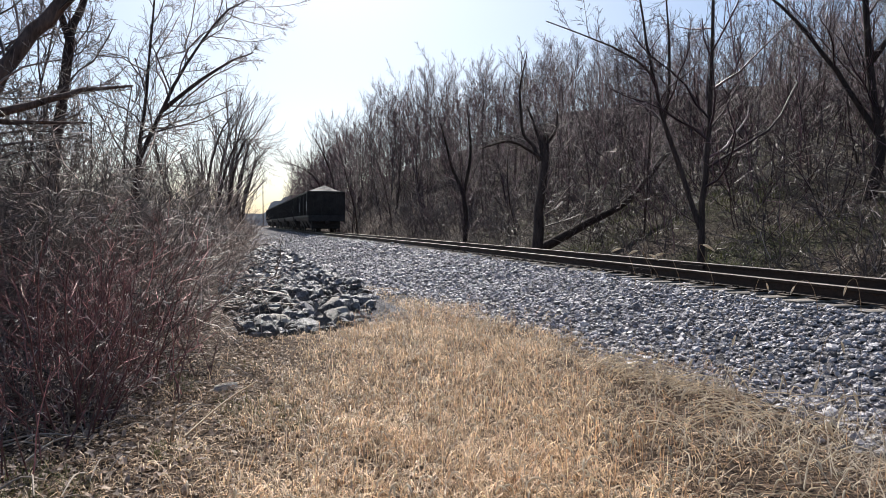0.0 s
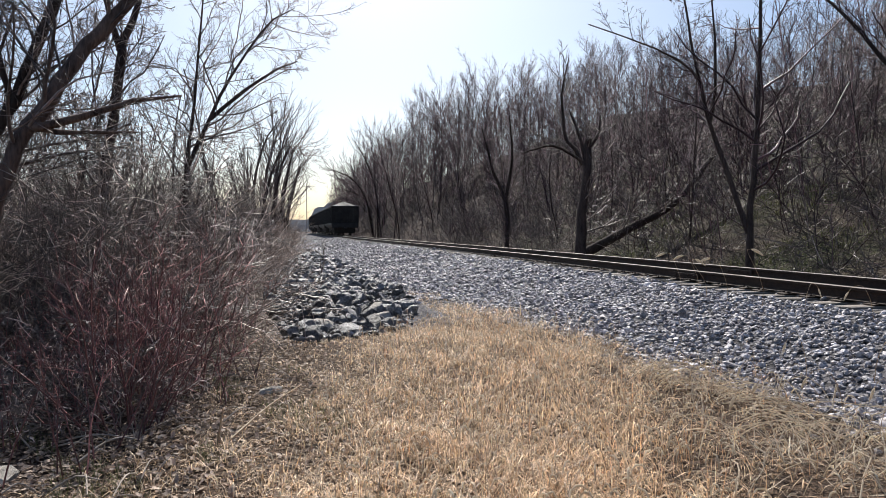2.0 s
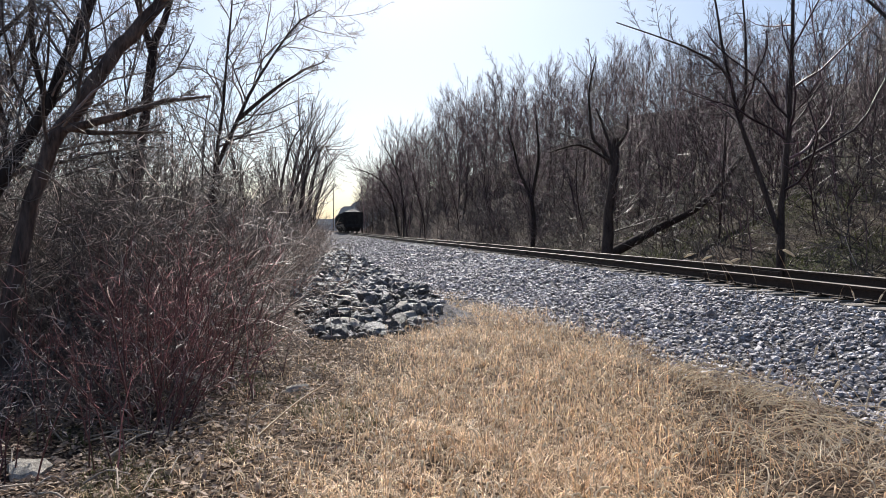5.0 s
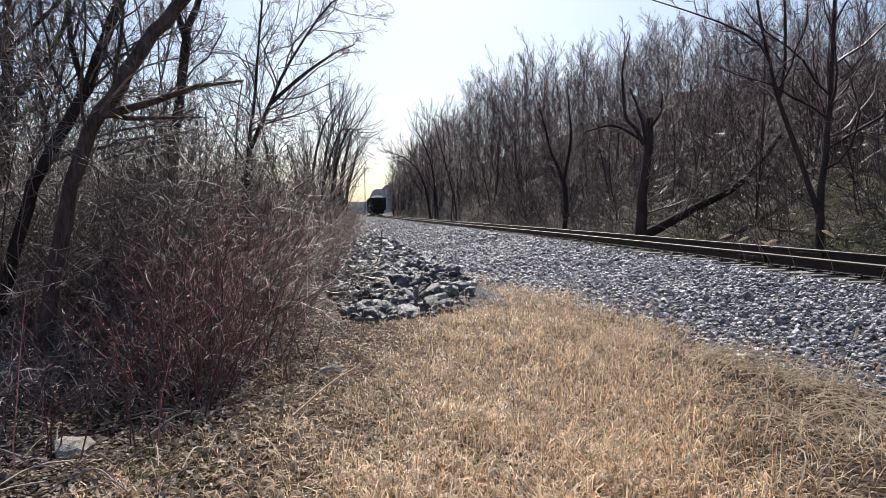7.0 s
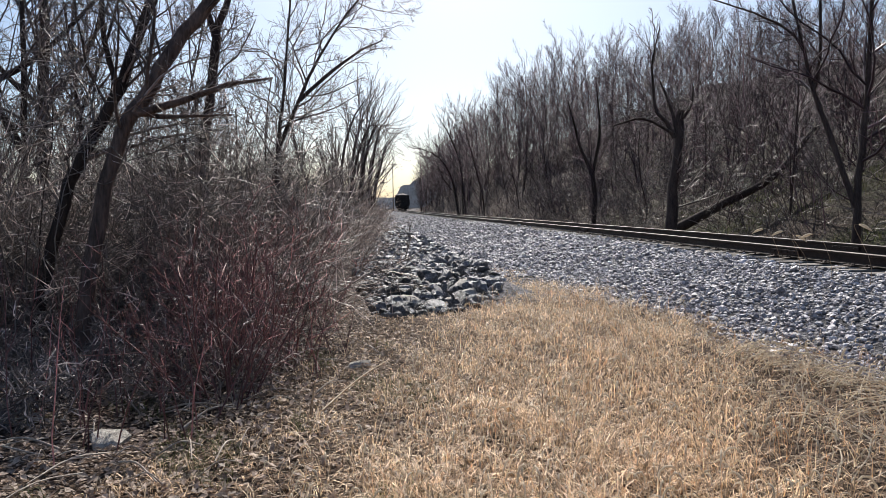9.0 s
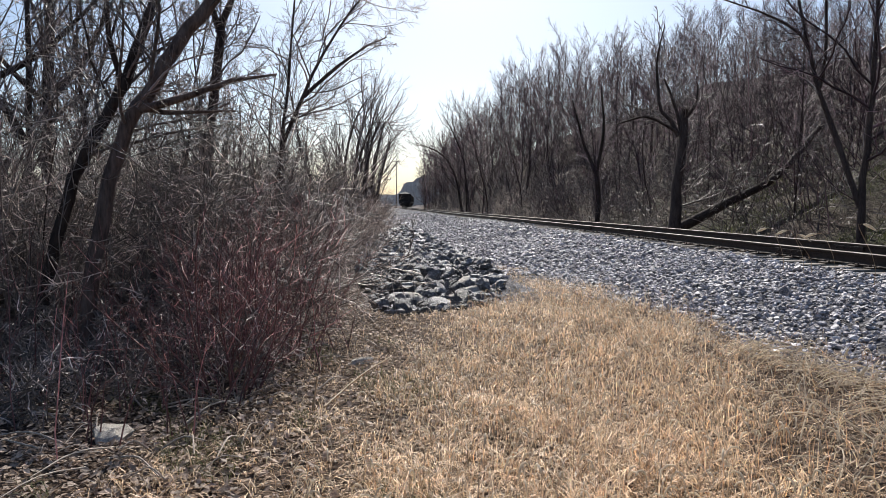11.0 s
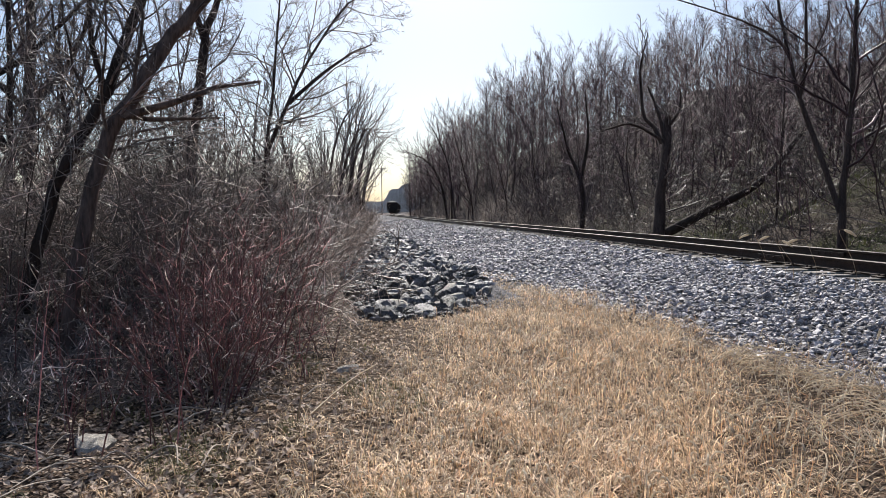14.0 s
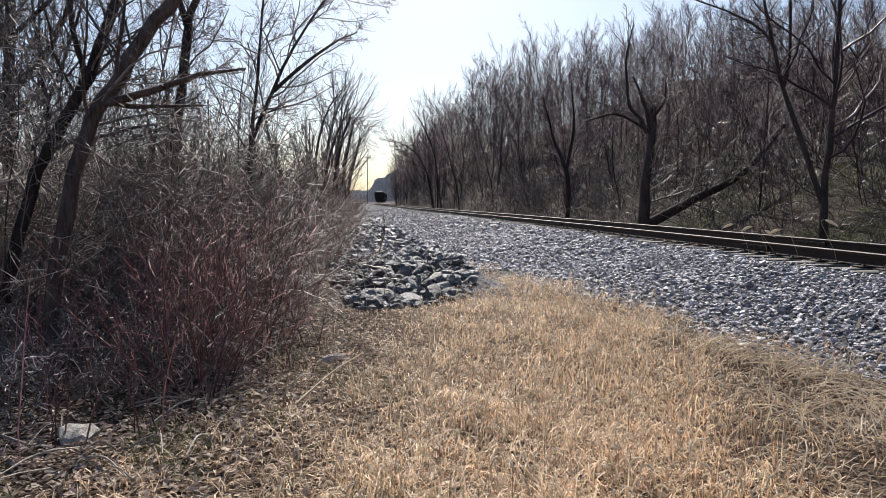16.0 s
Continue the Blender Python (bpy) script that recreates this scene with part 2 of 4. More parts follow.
def build_far_ridge():
    """A wooded ridge at the end of the cutting, its haze put into colour and glow."""
    rng = np.random.default_rng(5)
    az = np.radians(np.linspace(75, -30, 420))
    rows = []
    base = 24 + 3 * np.sin(az * 9 + 1) + 2 * np.sin(az * 23) + 4 * np.clip(3 * np.sin(az * 61 + 2), 0, 1) - 12 * step(0.234, 0.247, az)
    for k, (r, hk) in enumerate(((640, 0), (646, 0.6), (652, 1.0), (700, 0))):
        h = base * hk + (rng.random(len(az)) * 1.2 if 0 < hk else 0)
        rows.append(np.stack([-np.sin(az) * r, np.cos(az) * r, h - 1], -1))
    v = np.array(rows)
    i = np.arange(v.shape[0] * v.shape[1]).reshape(v.shape[:2])
    f = np.stack([i[:-1, :-1], i[1:, :-1], i[1:, 1:], i[:-1, 1:]], -1).reshape(-1, 4)
    tagged(new("backdrop", mesh_from("backdrop", v.reshape(-1, 3), f, FARWOOD)), "distant wooded ridge, coloured blue-grey and faintly glowing for haze", "hill", kind="structure")


build_far_ridge()

# ---------------------------------------------------------------- track


def track_at(s, dp=0.0):
    """The point dp to the right of the centre line, and the heading in radians (0: along y)."""
    e = 0.5
    g = float(bend(s + e) - bend(s - e)) / (2 * e)
    x, y = to_xy(P_TRACK - float(bend(s)), s)
    head = TA + math.atan(g)
    return x + math.cos(head) * dp, y + math.sin(head) * dp, head


def sweep(profile, stations, dp, z0):
    """Verts and quads of a closed profile (across, up) carried along the track."""
    rows = []
    for s in stations:
        x, y, h = track_at(s, dp)
        rows.append([(x + a * math.cos(h), y + a * math.sin(h), z0 + b) for a, b in profile])
    v = np.array(rows)
    n, k = v.shape[:2]
    i = np.arange(n * k).reshape(n, k)
    j = np.roll(i, -1, axis=1)
    return v.reshape(-1, 3), np.stack([i[:-1], j[:-1], j[1:], i[1:]], -1).reshape(-1, 4)


def box_bm(bm, x0, x1, y0, y1, z0, z1, bev=0.0):
    m = Matrix.Translation(((x0 + x1) / 2, (y0 + y1) / 2, (z0 + z1) / 2)) @ Matrix.Diagonal((x1 - x0, y1 - y0, z1 - z0, 1))
    r = bmesh.ops.create_cube(bm, size=1, matrix=m)
    if bev:
        es = list({e for v in r["verts"] for e in v.link_edges})
        bmesh.ops.bevel(bm, geom=es, offset=bev, segments=1, affect="EDGES")


def cyl_bm(bm, m, r0, r1, depth, n=16):
    bmesh.ops.create_cone(bm, cap_ends=True, segments=n, radius1=r0, radius2=r1, depth=depth, matrix=m)


RAIL_DP = 0.75


def build_track():
    root = tagged(new("railway_track"), "single railway track of rusty rails on weathered wooden ties", "railway track", kind="structure")
    st = np.concatenate([np.arange(-14, 60, 2.0), np.arange(60, 700, 6.0)])
    body = [(-0.07, 0), (0.07, 0), (0.07, 0.012), (0.012, 0.03), (0.009, 0.125), (0.036, 0.135), (0.037, 0.168), (-0.037, 0.168), (-0.036, 0.135), (-0.009, 0.125), (-0.012, 0.03), (-0.07, 0.012)]
    head = [(-0.036, 0.1685), (0.036, 0.1685), (0.031, 0.1755), (0.02, 0.178), (-0.02, 0.178), (-0.031, 0.1755)]
    for side in (-1, 1):
        v, f = sweep(body, st, side * RAIL_DP, RAIL_Z - 0.178)
        rail = part("rail", mesh_from("rail", v, f, STEEL), root, "rusty dark steel rail")
        v, f = sweep(head, st, side * RAIL_DP, RAIL_Z - 0.178)
        part("rail_head", mesh_from("rail_head", v, f, SHINE), rail, "polished top of the rail")
        for s in (5.6, 12.1, 24.0):
            bm = bmesh.new()
            box_bm(bm, -0.045, -0.014, -0.42, 0.42, 0.03, 0.125, 0.006)
            box_bm(bm, 0.014, 0.045, -0.42, 0.42, 0.03, 0.125, 0.006)
            for k in range(4):
                cyl_bm(bm, pose(0, -0.3 + 0.2 * k, 0.08, 0, 90, 0), 0.016, 0.016, 0.13, 6)
            ob = part("joint_bar", bm, rail, "bolted joint bar", STEEL)
            x, y, h = track_at(s + 0.3 * side, side * RAIL_DP)
            ob.matrix_basis = pose(x, y, RAIL_Z - 0.178, 0, 0, math.degrees(h))
    # ties: one slightly worn block, its ends split
    shapes = []
    rng = random.Random(4)
    for k in range(5):
        bm = bmesh.new()
        box_bm(bm, -1.3, 1.3, -0.115, 0.115, -0.17, 0, 0.012)
        for v in bm.verts:
            v.co += Vector((rng.uniform(-0.03, 0.03), rng.uniform(-0.008, 0.008), rng.uniform(-0.012, 0.004)))
        me = bpy.data.meshes.new("tie")
        bm.to_mesh(me)
        bm.free()
        me.materials.append(TIE)
        shapes.append(me)
    bm = bmesh.new()
    box_bm(bm, -0.18, 0.18, -0.095, 0.095, 0, 0.018, 0.004)
    for sx in (-0.095, 0.095):
        for sy in (-0.05, 0.05):
            box_bm(bm, sx - 0.014, sx + 0.014, sy - 0.012, sy + 0.012, 0.015, 0.045, 0.003)
    plate = bpy.data.meshes.new("tie_plate")
    bm.to_mesh(plate)
    bm.free()
    plate.materials.append(STEEL)
    zt = RAIL_Z - 0.178 - 0.018
    for k in range(130):
        s = -4 + 0.52 * k
        x, y, h = track_at(s + rng.uniform(-0.04, 0.04), rng.uniform(-0.06, 0.06))
        tie = part("tie", shapes[k % 5], root)
        tie.matrix_basis = pose(x, y, zt, 0, 0, math.degrees(h) + rng.uniform(-1.2, 1.2))
        if k < 60:
            for side in (-1, 1):
                pl = part("tie_plate", plate, tie)
                pl.matrix_basis = pose(side * RAIL_DP, 0, 0)
    vs, fs = [], []
    for k in range(130, 760):
        x, y, h = track_at(-4 + 0.52 * k)
        m = pose(x, y, zt - 0.085, 0, 0, math.degrees(h))
        b0 = len(vs)
        for a in (-1.3, 1.3):
            for b in (-0.115, 0.115):
                for c in (-0.085, 0.085):
                    vs.append(m @ Vector((a, b, c)))
        fs += [[b0 + i for i in q] for q in ((0, 1, 3, 2), (4, 6, 7, 5), (0, 4, 5, 1), (2, 3, 7, 6), (1, 5, 7, 3), (0, 2, 6, 4))]
    far = part("far_ties", mesh_from("far_ties", vs, fs, TIE), root)
    far["kind"] = "stuff"


build_track()

# ---------------------------------------------------------------- bare trees


def tubes(branches, sides):
    """Tapered tubes round polylines: (points, radii, level) each; sides by level. A branch of two points ends in a tip."""
    V, F, off = [], [], 0
    for pts, rad, lev in branches:
        pts, rad = np.asarray(pts, float), np.asarray(rad, float)
        n, k = len(pts), sides[min(lev, len(sides) - 1)]
        t = np.gradient(pts, axis=0)
        t /= np.linalg.norm(t, axis=1)[:, None] + 1e-9
        ref = np.array([0.0, 0.0, 1.0]) if abs(t[0, 2]) < 0.8 else np.array([1.0, 0.0, 0.0])
        a = np.cross(t, ref)
        a /= np.linalg.norm(a, axis=1)[:, None] + 1e-9
        b = np.cross(t, a)
        th = np.arange(k) * 2 * np.pi / k
        ring = pts[:, None] + rad[:, None, None] * (np.cos(th)[None, :, None] * a[:, None] + np.sin(th)[None, :, None] * b[:, None])
        i = np.arange(n * k).reshape(n, k) + off
        j = np.roll(i, -1, axis=1)
        if n == 2:
            V.append(np.concatenate([ring[0], pts[1:]]))
            F.append(np.stack([i[0], np.full(k, off + k), j[0]], -1))
            off += k + 1
            continue
        V.append(ring.reshape(-1, 3))
        F.append(np.stack([i[:-1], i[1:], j[1:]], -1).reshape(-1, 3))
        F.append(np.stack([i[:-1], j[1:], j[:-1]], -1).reshape(-1, 3))
        off += n * k
    return np.concatenate(V), np.concatenate(F)


def unit(v):
    return v / (np.linalg.norm(v) + 1e-9)


def limb(rng, p0, d0, length, r0, r1, n, wander, lift):
    """One wandering branch."""
    pts, d = [np.array(p0, float)], unit(np.array(d0, float))
    for _ in range(n):
        d = unit(d + rng.normal(0, wander, 3) + np.array([0, 0, lift / n]))
        pts.append(pts[-1] + d * length / n)
    return np.array(pts), np.linspace(r0, r1, n + 1)


def sprout(rng, out, pts, rad, lev, spec):
    """Side branches on a branch, down to the last level of spec: (count, length, angle, wander, lift, segments, from, thin)."""
    if lev >= len(spec):
        return
    count, frac, ang, wander, lift, segs, start, thin = spec[lev]
    total = np.linalg.norm(np.diff(pts, axis=0), axis=1).sum()
    count = max(1, int(round(count * rng.uniform(0.75, 1.25))))
    for k in range(count):
        u = start + (1 - start) * (k + rng.random()) / count
        f = u * (len(pts) - 1)
        i = min(int(f), len(pts) - 2)
        p = pts[i] + (pts[i + 1] - pts[i]) * (f - i)
        t = unit(pts[i + 1] - pts[i])
        side = unit(np.cross(t, rng.normal(0, 1, 3)))
        a = radians(ang) * rng.uniform(0.7, 1.3)
        d = t * math.cos(a) + side * math.sin(a)
        length = total * frac * rng.uniform(0.6, 1.2) * (1.15 - 0.65 * u)
        r0 = max(min(np.interp(f, np.arange(len(rad)), rad) * 0.55, length * 0.013), thin)
        b = limb(rng, p, d, length, r0, max(r0 * 0.35, thin * 0.7), segs, wander, lift)
        out.append((*b, lev + 1))
        sprout(rng, out, *b, lev + 1, spec)


def tree_meshes(name, stems, spec, seed, bark, twig, sides=(8, 5, 3, 3, 3)):
    """Trunk mesh and crown mesh of a tree whose stems are given as (points, radii)."""
    rng = np.random.default_rng(seed)
    trunk, crown, longest = [], [], 0.1
    for pts, rad in stems:
        trunk.append((pts, rad, 0))
        out = []
        run = np.linalg.norm(np.diff(pts, axis=0), axis=1).sum()
        longest = max(longest, run)
        first = (max(5, spec[0][0] * run / longest), *spec[0][1:])
        sprout(rng, out, np.asarray(pts, float), np.asarray(rad, float), 0, [first, *spec[1:]])
        crown += out
    a, b = mesh_from("trunk", *tubes(trunk, sides), bark, True), None
    if crown:
        b = mesh_from("crown", *tubes(crown, sides), twig, True)
    return a, b


def stem(rng, base, lean, height, r0, r1, n=8, wander=0.05):
    return limb(rng, base, (lean[0], lean[1], 1), height, r0, r1, n, wander, 0.15)


def tree(name, meshes, label, category="tree", group=""):
    root = tagged(new(name), label, category, group)
    part("trunk", meshes[0], root)
    if meshes[1]:
        part("crown", meshes[1], root, "fine leafless branches")
    return root


def put(ob, x, y, z=None, turn=0.0, size=1.0, sink=0.06, tilt=(0, 0)):
    ob.matrix_basis = pose(x, y, (ground_z(x, y) if z is None else z) - sink, tilt[0], tilt[1], turn)
    ob.scale = (size, size, size)
    return ob


def planted(kinds, rows, group):
    """One of the kinds at each (x, y, turn, size); the first use of a kind is the kind itself."""
    used = set()
    for k, (x, y, turn, size) in enumerate(rows):
        ob = kinds[k % len(kinds)]
        if ob.name in used:
            ob = copy_thing(ob, pose(0, 0, 0))
        used.add(ob.name)
        put(ob, x, y, None, turn, size)
        tagged(ob, group=group)


# crown recipes
WOOD_SPEC = [(21, 0.36, 42, 0.12, 0.45, 4, 0.12, 0.011), (11, 0.4, 42, 0.14, 0.35, 1, 0.1, 0.009), (4, 0.55, 40, 0.12, 0.2, 1, 0.08, 0.0075)]
FAR_SPEC = [(18, 0.36, 40, 0.12, 0.45, 2, 0.12, 0.013), (9, 0.42, 42, 0.12, 0.35, 1, 0.1, 0.011), (3, 0.6, 40, 0.1, 0.2, 1, 0.08, 0.01)]
THICKET_SPEC = [(15, 0.42, 36, 0.10, 0.5, 5, 0.12, 0.008), (7, 0.45, 36, 0.14, 0.3, 2, 0.12, 0.0045), (5, 0.5, 38, 0.12, 0.1, 1, 0.1, 0.004)]
NEAR_SPEC = [(16, 0.34, 50, 0.2, 0.3, 6, 0.3, 0.006), (9, 0.45, 46, 0.2, 0.15, 3, 0.1, 0.0038), (8, 0.5, 42, 0.16, 0.0, 2, 0.1, 0.0028)]


def wood_kinds(count, spec, name, label, bark, twig, height, seed):
    kinds = []
    for k in range(count):
        rng = np.random.default_rng(seed + k)
        stems = [stem(rng, (0, 0, 0), rng.normal(0, 0.08, 2), height * rng.uniform(0.9, 1.1), 0.0062 * height * rng.uniform(0.7, 1.2), 0.015, 8, 0.06)]
        if k % 3 == 1:
            pts, rad = stems[0]
            j = 2
            stems.append(limb(rng, pts[j], (rng.normal(0, 0.4), rng.normal(0, 0.4), 1), height * 0.65, rad[j] * 0.75, 0.02, 6, 0.06, 0.3))
        kinds.append(tree(name, tree_meshes(name, stems, spec, seed + 50 + k, bark, twig, (7, 4, 3, 3)), label))
    return kinds


def scatter(rng, n, p0, p1, s0, s1, gap):
    """Random (p, s) places no nearer to each other than gap."""
    got, tries = [], 0
    while len(got) < n and tries < n * 60:
        tries += 1
        c = (rng.uniform(p0, p1), s0 + (s1 - s0) * rng.random() ** 1.0)
        if all((c[0] - a) ** 2 + (c[1] - b) ** 2 > gap * gap for a, b in got):
            got.append(c)
    return got


def strewn(src, rows):
    """Copies of the source meshes at (x, y, turn, size), joined into one."""
    V, F, off = [], [], 0
    for k, (x, y, a, z) in enumerate(rows):
        v, f = src[k % len(src)]
        c, d = math.cos(a) * z, math.sin(a) * z
        V.append(np.stack([v[:, 0] * c - v[:, 1] * d + x, v[:, 0] * d + v[:, 1] * c + y, v[:, 2] * z + ground_z(x, y) - 0.08], -1))
        F.append(f + off)
        off += len(v)
    return np.concatenate(V), np.concatenate(F)


def wood_size(p, s):
    """Trees are taller down the line, and lower up the slope."""
    return (0.78 + 0.76 * float(step(40, 105, s))) * (1 - 0.26 * float(step(18, 36, p)) * float(step(25, 60, s)))


def build_right_wood():
    rng = random.Random(11)
    kinds = wood_kinds(7, WOOD_SPEC, "bare_tree", "leafless russet-grey woodland tree on the hillside", BARK, TWIG_WOOD, 10.0, 100)
    rows = []
    for p, s in scatter(rng, 60, 14.5, 34, 6, 75, 2.6) + scatter(rng, 45, 12.6, 24, 75, 260, 3.0):
        x, y = to_xy(p - float(bend(s)), s)
        rows.append((x, y, rng.uniform(0, 360), rng.uniform(0.7, 1.1) * wood_size(p, s)))
    planted(kinds, rows, "woodland trees on the hillside")
    # the deep wood behind, as one mass
    src = []
    for k in range(6):
        r2 = np.random.default_rng(300 + k)
        pts, rad = stem(r2, (0, 0, 0), r2.normal(0, 0.06, 2), 10, 0.055, 0.016, 5, 0.05)
        out = [(pts, rad, 0)]
        sprout(r2, out, pts, rad, 0, FAR_SPEC)
        src.append(tubes(out, (5, 3, 3, 3)))
    rows = []
    for p, s in scatter(rng, 270, 17, 54, 15, 120, 1.6) + scatter(rng, 230, 18, 60, -8, 48, 1.4) + scatter(rng, 150, 12.6, 30, 75, 300, 1.7):
        x, y = to_xy(p - float(bend(s)), s)
        rows.append((x, y, rng.uniform(0, 6.28), rng.uniform(0.6, 1.1) * wood_size(p, s)))
    tagged(new("woods", mesh_from("woods", *strewn(src, rows), TWIG_WOOD, True)), "dense leafless russet woodland covering the hillside", "woods", kind="stuff")
    rows = []
    for p, s in scatter(rng, 64, -22, -8, 12, 80, 1.8) + scatter(rng, 36, -40, -20, 20, 140, 3.0):
        x, y = to_xy(p, s)
        rows.append((x, y, rng.uniform(0, 6.28), rng.uniform(0.4, 0.72)))
    tagged(new("far_thicket", mesh_from("far_thicket", *strewn(src, rows), TWIG, True)), "leafless scrub trees beyond the thicket", "woods", kind="stuff")


build_right_wood()


def shrub_source(seed, stems, height, spread, spec, sides=(4, 3, 3), r=0.012):
    rng = np.random.default_rng(seed)
    out = []
    for k in range(stems):
        a = rng.uniform(0, 2 * math.pi)
        b = abs(rng.normal(0, spread))
        base = np.array([math.cos(a), math.sin(a), 0]) * rng.uniform(0.0, 0.16) * height
        pts, rad = limb(rng, base, (math.cos(a) * b, math.sin(a) * b, 1), height * rng.uniform(0.55, 1.1), r * rng.uniform(0.6, 1.2), r * 0.25, 6, 0.08, -0.1)
        out.append((pts, rad, 0))
        sprout(rng, out, pts, rad, 0, spec)
    return out


SHRUB_SPEC = [(8, 0.4, 36, 0.14, 0.0, 3, 0.12, 0.003), (4, 0.5, 42, 0.1, 0.0, 1, 0.12, 0.0026)]
BRAMBLE_SPEC = [(9, 0.4, 48, 0.22, -0.1, 3, 0.1, 0.003), (5, 0.45, 48, 0.12, 0.0, 1, 0.1, 0.003)]
TANGLE_SPEC = [(11, 0.42, 62, 0.3, 0.0, 4, 0.12, 0.0055), (7, 0.5, 58, 0.26, 0.0, 2, 0.1, 0.0042)]
BRUSH_SPEC = [(7, 0.45, 45, 0.16, -0.1, 2, 0.1, 0.007), (4, 0.5, 45, 0.12, 0.0, 1, 0.12, 0.006)]


def shrub(name, seed, stems, height, spread, material, label, r=0.012, apart=False, spec=SHRUB_SPEC):
    """A shrub of many stems; apart: each stem with its twigs is a part of its own."""
    root = tagged(new(name), label, "shrub")
    out = shrub_source(seed, stems, height, spread, spec, r=r)
    if apart:
        starts = [k for k, b in enumerate(out) if b[2] == 0] + [len(out)]
        for a, b in zip(starts, starts[1:]):
            part("stem", mesh_from("stem", *tubes(out[a:b], (4, 3, 3)), material, True), root)
    else:
        part("branchwork", mesh_from(name, *tubes(out, (4, 3, 3)), material, True), root)
    return root


def at_bearing(az, r):
    """The spot r metres off at az degrees left of the y axis."""
    return -math.sin(radians(az)) * r, math.cos(radians(az)) * r


def build_hill_brush():
    rng = random.Random(21)
    src = [tubes(shrub_source(400 + k, 5, 2.2, 1.0, BRUSH_SPEC, r=0.018), (3, 3, 3)) for k in range(5)]
    rows = []
    for p, s in scatter(rng, 200, 11.9, 20, 3, 60, 0.9) + scatter(rng, 110, 11.9, 24, 40, 170, 1.6):
        x, y = to_xy(p - float(bend(s)), s)
        rows.append((x, y, rng.uniform(0, 6.28), rng.uniform(0.45, 1.25) * (1 + 0.5 * float(step(40, 90, s)))))
    tagged(new("underbrush", mesh_from("underbrush", *strewn(src, rows), BRUSH)), "tangled grey leafless underbrush at the foot of the hill", "brush", kind="stuff")
    # young growth under the trees up the slope
    rows = []
    for p, s in scatter(rng, 380, 13.5, 42, 0, 75, 1.1) + scatter(rng, 130, 28, 66, -5, 50, 1.6) + scatter(rng, 120, 13, 40, 75, 190, 2.0):
        x, y = to_xy(p - float(bend(s)), s)
        rows.append((x, y, rng.uniform(0, 6.28), rng.uniform(1.1, 2.1) * (1 + 0.4 * float(step(60, 110, s)))))
    src = [tubes(shrub_source(460 + k, 5, 2.1, 0.55, BRUSH_SPEC, r=0.012), (3, 3, 3)) for k in range(5)]
    tagged(new("undergrowth", mesh_from("undergrowth", *strewn(src, rows), TWIG_WOOD)), "russet leafless undergrowth up the wooded slope", "brush", kind="stuff")
    # brambles that fill the thicket, and scrub beyond it
    src = [tubes(shrub_source(430 + k, 6, 1.9, 1.0, BRAMBLE_SPEC, r=0.007), (3, 3, 3)) for k in range(5)]
    rows = []
    for p, s in scatter(rng, 95, -9.5, -1.9, 6, 34, 0.7) + scatter(rng, 40, -4, -0.4, 34, 110, 1.0):
        x, y = to_xy(p, s)
        if math.hypot(x, y) < 7.6 or x > -3.2 and y < 9.5:
            continue
        rows.append((x, y, rng.uniform(0, 6.28), rng.uniform(0.7, 1.25)))
    for k in range(8):
        x, y = at_bearing(rng.uniform(31, 52), rng.uniform(8.2, 12))
        rows.append((x, y, rng.uniform(0, 6.28), rng.uniform(1.0, 1.5)))
    for p, s in scatter(rng, 60, -6.5, -1.3, 9.5, 30, 0.6):
        x, y = to_xy(p, s)
        rows.append((x, y, rng.uniform(0, 6.28), rng.uniform(1.0, 1.5)))
    for k in range(10):
        x, y = at_bearing(rng.uniform(36, 52), rng.uniform(9.0, 13))
        rows.append((x, y, rng.uniform(0, 6.28), rng.uniform(1.6, 2.0)))
    low = [tubes(shrub_source(480 + k, 5, 0.95, 0.8, TANGLE_SPEC, r=0.006), (3, 3, 3)) for k in range(5)]
    floor_rows = []
    for k in range(15):
        x, y = at_bearing(27 + 21 * ((k * 0.618) % 1), rng.uniform(5.6, 8.2))
        if x < -2.3:
            floor_rows.append((x, y, rng.uniform(0, 6.28), rng.uniform(0.6, 1.25)))
    tagged(new("low_brambles", mesh_from("low_brambles", *strewn(low, floor_rows), TWIG_GREY)), "low tangle of pale crooked leafless stems over the leaf litter", "brush", kind="stuff")
    tagged(new("brambles", mesh_from("brambles", *strewn(src, rows), BRUSH)), "grey-brown tangle of leafless brambles in the thicket", "brush", kind="stuff")


build_hill_brush()


def aim(az, el, r):
    x, y = at_bearing(az, r)
    return np.array([x, y, EYE[2] + r * math.tan(radians(el))])


def curve_through(points, r0, r1, n=10):
    pts = np.array(points, float)
    u = np.linspace(0, len(pts) - 1, n + 1)
    f = [hermite(range(len(pts)), pts[:, k]) for k in range(3)]
    return np.stack([g(u) for g in f], -1), np.linspace(r0, r1, n + 1)


def own_tree(name, stems, spec, seed, bark, twig, label, sides=(8, 5, 3, 3)):
    """A tree with stems of its own, its Empty at the foot of the first stem."""
    foot = np.array(stems[0][0][0])
    rng = np.random.default_rng(seed + 900)
    stems = [(np.concatenate([p[:1], p[1:] + rng.normal(0, 0.22, (len(p) - 1, 3)) * r[1:, None]]), r * rng.uniform(0.93, 1.07, len(r))) for p, r in stems]
    meshes = tree_meshes(name, [(np.asarray(p) - foot, r) for p, r in stems], spec, seed, bark, twig, sides)
    root = tree(name, meshes, label)
    root.matrix_basis = pose(*foot)
    return root


def footed(az, r):
    x, y = at_bearing(az, r)
    return np.array([x, y, ground_z(x, y) - 0.1])


